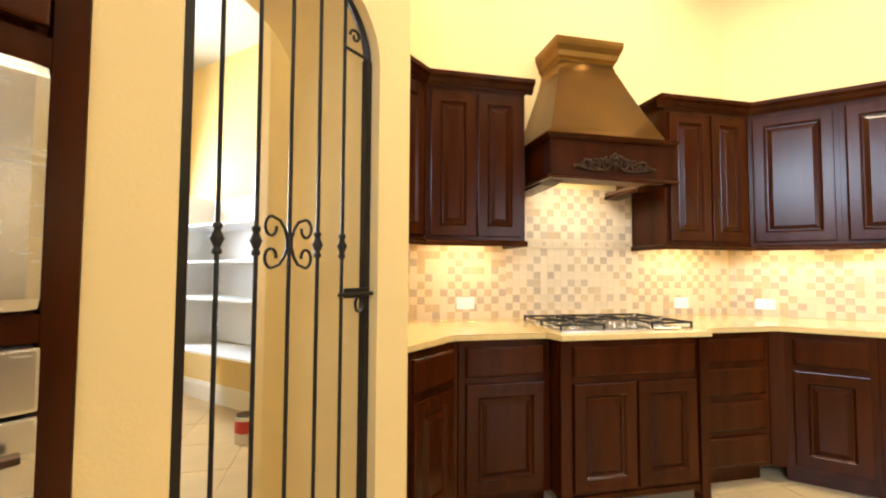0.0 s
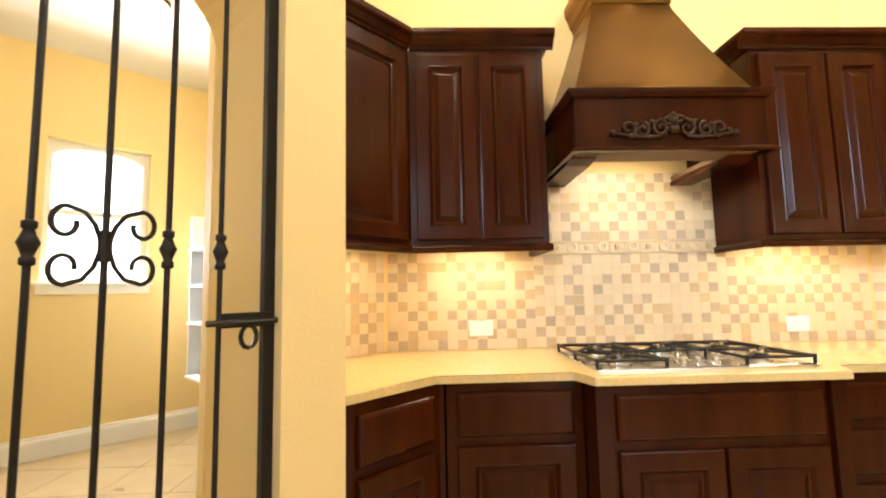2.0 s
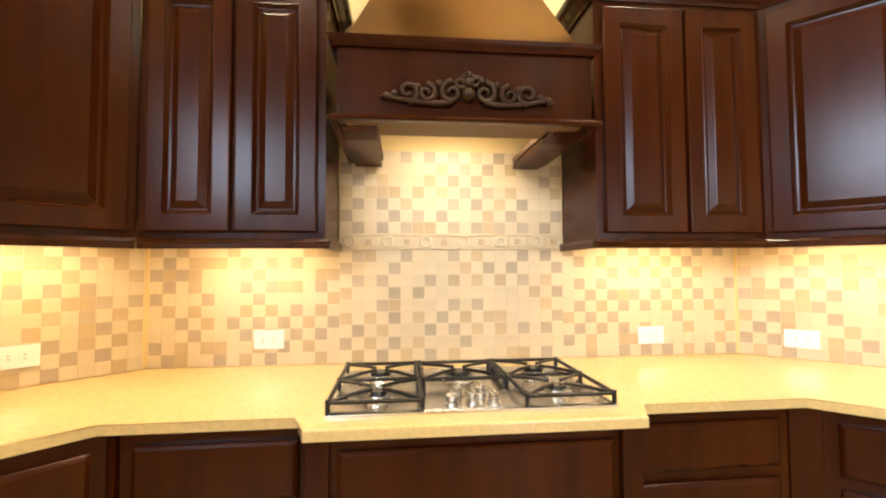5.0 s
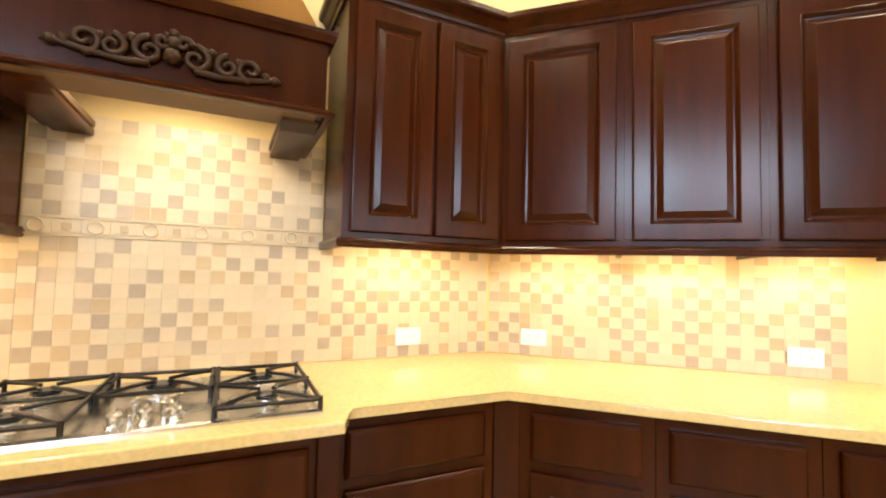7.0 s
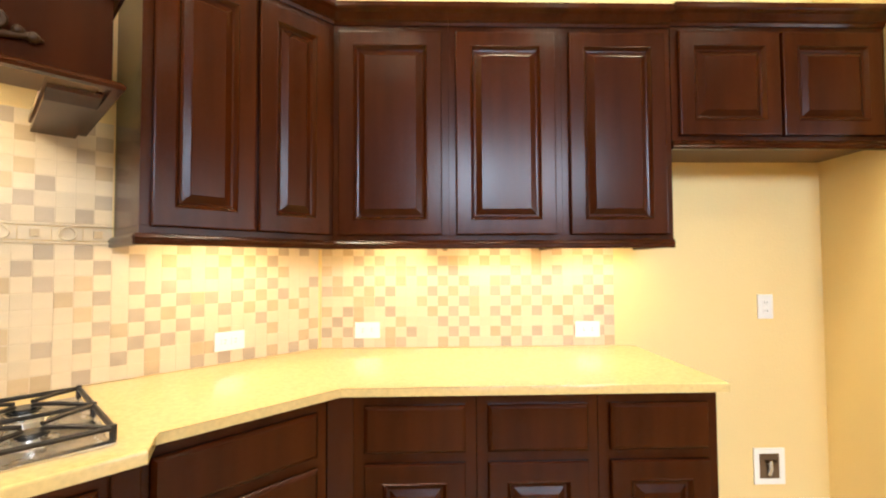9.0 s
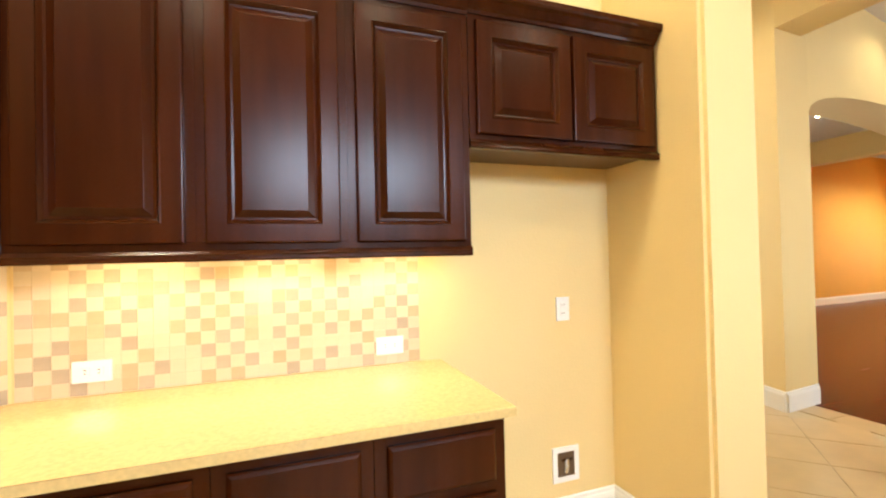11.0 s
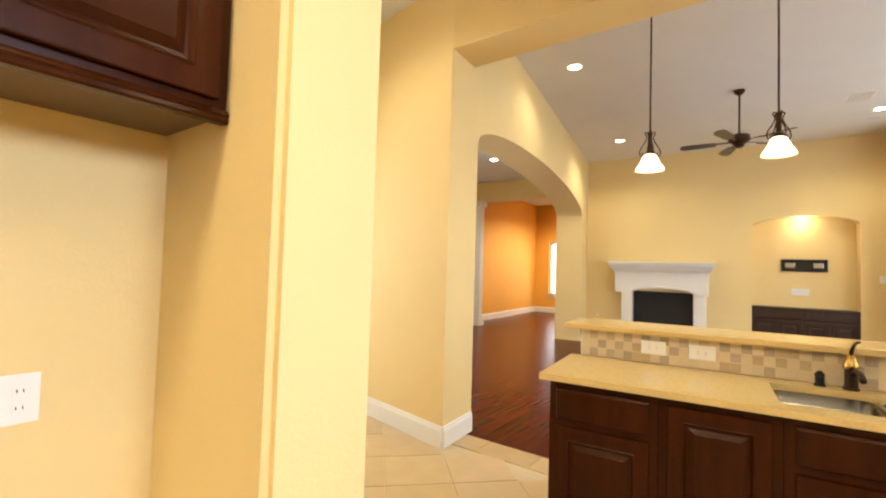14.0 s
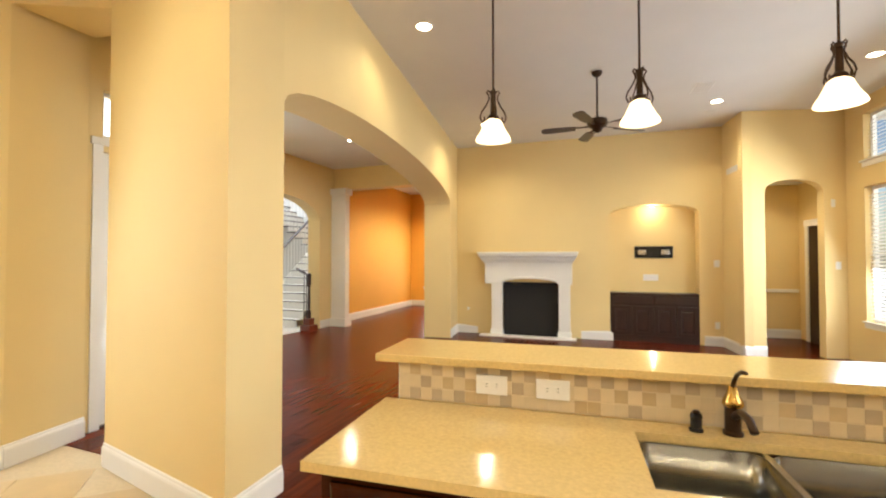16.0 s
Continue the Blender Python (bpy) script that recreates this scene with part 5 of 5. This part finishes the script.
# ---- stairs ----
def staircase():
    """A flight away from the hall up to a landing, then a second flight to the left."""
    t = thing("staircase", pose(11.3, 9.74, 0), "white-riser staircase with dark treads, dark rails and thin balusters", "staircase")
    n, w, rise, run = 10, 1.31, 0.176, 0.222
    for i in range(n):
        x = i * run
        part("riser", B(x, x + 0.02, 0.0, w, i * rise, (i + 1) * rise - 0.022), TRIM, t)
        if i < n - 1:
            part("tread", box(bmesh.new(), x - 0.02, x + run + 0.015, 0.0, w + 0.02, (i + 1) * rise - 0.021, (i + 1) * rise, 0.005), TRIM, t)
            part("nosing", B(x - 0.026, x - 0.0205, 0.0, w + 0.02, (i + 1) * rise - 0.020, (i + 1) * rise - 0.002), DARKWOOD, t, "dark tread edge")
            for k in (0.06, 0.17):
                z = (i + 1) * rise
                part("baluster", tube([(x + k, w - 0.04, z), (x + k, w - 0.04, z + 0.80 + k * rise / run)], 0.010, 6), TRIM, t)
    top, x1 = n * rise, n * run
    part("stringer", slab_xz([(0, 0), (x1, 0), (x1, top - 0.03), (x1 - run, top - 0.03 - rise * 0.2), (0.02, rise * 0.7)], w + 0.021, w + 0.05), TRIM, t)
    part("landing", B(x1 - run + 0.016, x1 + 1.05, 0.0, w, top - 0.16, top), DARKWOOD, t)
    part("handrail", tube([(-0.02, w - 0.04, rise + 0.84), (x1 - run, w - 0.04, top + 0.84)], 0.030, 8), DARKWOOD, t)
    post = [(0.045, 0), (0.045, 0.28), (0.026, 0.32), (0.032, 0.5), (0.024, 0.78), (0.045, 0.86), (0.045, 1.03), (0.052, 1.05), (0.03, 1.09)]
    for x, y, z in ((-0.06, w - 0.04, 0.0), (x1 - 0.16, w - 0.04, top)):
        part("newel_post", lathe(post, 12, None, (x, y, z)), DARKWOOD, t)
    # start of the near rail, on its own block in front of the wall end
    nw = part("newel_post", lathe(post, 12, None, (-0.27, -0.56, 0.13)), DARKWOOD, t)
    part("newel_base", box(bmesh.new(), -0.40, -0.14, -0.69, -0.43, 0.002, 0.13, 0.012), REDWOOD, nw, "red mahogany newel block")
    part("newel_cushion", box(bmesh.new(), -0.35, -0.19, -0.64, -0.48, 0.131, 0.27, 0.012), REDWOOD, nw)
    part("handrail", tube([(-0.27, -0.56, 1.14), (-0.12, -0.36, 1.20), (0.06, 0.05, 1.30)], 0.028, 8), DARKWOOD, t)
    for k in (0.3, 0.6):
        part("baluster", tube([(-0.27 + 0.25 * k, -0.56 + 0.42 * k, 0.002), (-0.27 + 0.25 * k, -0.56 + 0.42 * k, 1.16 + 0.06 * k)], 0.010, 6), IRON, t)
    # second flight
    run2, x0 = 0.25, x1 - 0.16
    for i in range(9):
        y, z = w + i * run2, top + (i + 1) * rise
        part("riser", B(x0, x1 + 1.05, y, y + 0.02, z - rise, z - 0.03), TRIM, t)
        part("tread", box(bmesh.new(), x0 - 0.03, x1 + 1.05, y - 0.03, y + run2 + 0.015, z - 0.029, z, 0.005), DARKWOOD, t)
        for k in (0.06, 0.18):
            part("baluster", tube([(x0 + 0.01, y + k, z), (x0 + 0.01, y + k, z + 0.80 + k * rise / run2)], 0.010, 6), TRIM, t)
    part("handrail", tube([(x0 + 0.01, w - 0.04, top + rise + 0.80), (x0 + 0.01, w + 9 * run2, top + 10 * rise + 0.80)], 0.030, 8), DARKWOOD, t)


staircase()
structure("floor_stair_hall", B(7.55, 14.6, 9.33, 13.6, -0.01, 0.001), CARPET, "pale carpet of the stair hall")
# half column at the dining room opening
for x, y in ((11.9, 8.92),):
    t = thing("half_column", pose(x, y, 0), "cream square column with capital and plinth", "column")
    part("plinth", box(bmesh.new(), -0.13, 0.13, -0.13, 0.28, 0, 0.18, 0.005), TRIM, t)
    part("shaft", box(bmesh.new(), -0.08, 0.08, -0.10, 0.28, 0.181, 2.98, 0.005), TRIM, t)
    part("capital", box(bmesh.new(), -0.14, 0.14, -0.14, 0.28, 2.981, 3.118, 0.012), TRIM, t)

# ---- ceiling fittings ----
for x, y, r in ((6.73, 5.0, 0.13), (11.35, 5.62, 0.10), (11.47, 1.73, 0.10)):
    t = thing("ceiling_speaker", pose(x, y, TOP), "round grey ceiling speaker grille", "speaker", "ceiling speakers")
    part("grille", lathe([(r, 0), (r, -0.006), (r - 0.012, -0.009), (0.01, -0.009)], 26), CEIL, t)
v = thing("air_vent", pose(10.23, 2.0, TOP, 0, 0, 5), "white rectangular ceiling air vent", "vent")
part("frame", B(-0.19, 0.19, -0.12, 0.12, -0.008, 0), TRIM, v)
for i in range(6):
    part("slat", B(-0.17, 0.17, -0.10 + i * 0.035, -0.08 + i * 0.035, -0.014, -0.0085), CEIL, v)

# ---- a small wooden box on the far side of the wing wall ----
ch = thing("wall_box", pose(3.2165, 4.02, 0), "small red mahogany wall box with a brass knob", "box")
part("body", slab_xz([(0, 0.80), (0.075, 0.80), (0.085, 1.03), (0, 1.11)], -0.06, 0.16), REDWOOD, ch)
part("knob", lathe([(0.010, 0), (0.014, 0.01), (0.008, 0.02)], 12, None, (0.03, -0.075, 0.95)), GOLD, ch)

for x, y, p in ((-0.62, 2.25, 100), (0.35, 3.2, 115), (1.55, 3.5, 108), (2.5, 3.55, 60), (0.6, 1.0, 55), (2.2, 1.4, 45), (4.2, 5.6, 70), (3.9, 1.4, 45), (0.0, 1.7, 50)):
    downlight(x, y, TOP, p)
for x, y, p in ((7.38, 4.84, 32), (10.73, 5.2, 90), (10.92, 1.72, 90), (9.86, 0.34, 80)):
    downlight(x, y, TOP, p)
# Added fill lamp to brighten the lobby wall; no fitting known here.
downlight(12.75, 0.65, 2.95, 55)
downlight(9.96, 7.41, 3.6, 90)
# Two made-up downlights, added to warm and brighten the dining room.
downlight(14.2, 7.5, 3.65, 360)
downlight(15.6, 7.6, 3.65, 260)

# daylight through the openings, and a fill lamp in the stairwell
area("window_daylight", WW @ Vector((3.4, -0.14, 1.8)), WW @ Vector((3.4, -4.0, 0.2)), 5.8, 2.2, 210, DAY)
for x in (3.25, 1.70):
    area("window_daylight", (x, -2.34, 2.85), (x - 0.6, 4.0, 1.3), 1.15, 0.95, 25, (0.64, 0.78, 1.0)).data.spread = radians(74)
area("window_daylight", (-4.2, 1.94, 1.92), (-3, 1.94, 1.6), 0.62, 1.1, 70, DAY)
area("window_daylight", (4.4, 7.02, 1.5), (4.4, 6.0, 1.0), 0.8, 2.2, 28, DAY)
area("window_daylight", (6.3, 7.20, 1.5), (6.4, 6.4, 1.2), 0.7, 2.2, 18, DAY)
# Added fill under the closed stairwell ceiling; no opening lies there.
area("stairwell_daylight", (12.2, 11.5, 5.1), (12.2, 11.4, 0), 2.5, 2.5, 220, DAY)
area("window_daylight", (16.4, 8.49, 1.5), (14, 8.3, 1.2), 1.0, 1.7, 9, DAY)
floor_tiles()
floor_boards()
backsplash(DIAG, [(0.94, 1.68, 0.917, 1.40), (2.63, 3.43, 0.917, 1.40), (1.68, 2.63, 1.449, 1.80), (1.68, 2.63, 0.917, 1.381)], "cream, tan and taupe small square tile backsplash", 300, 2)
relief_border(DIAG, 1.68, 2.63, 1.382, 1.448)
backsplash(FRIDGE, [(0.455, 1.86, 0.917, 1.40)], "cream and tan small square tile backsplash", 290, 3)
backsplash(LEFT, [(1.98, 2.63, 0.917, 1.40)], "cream and tan small square tile backsplash", 150, 4)
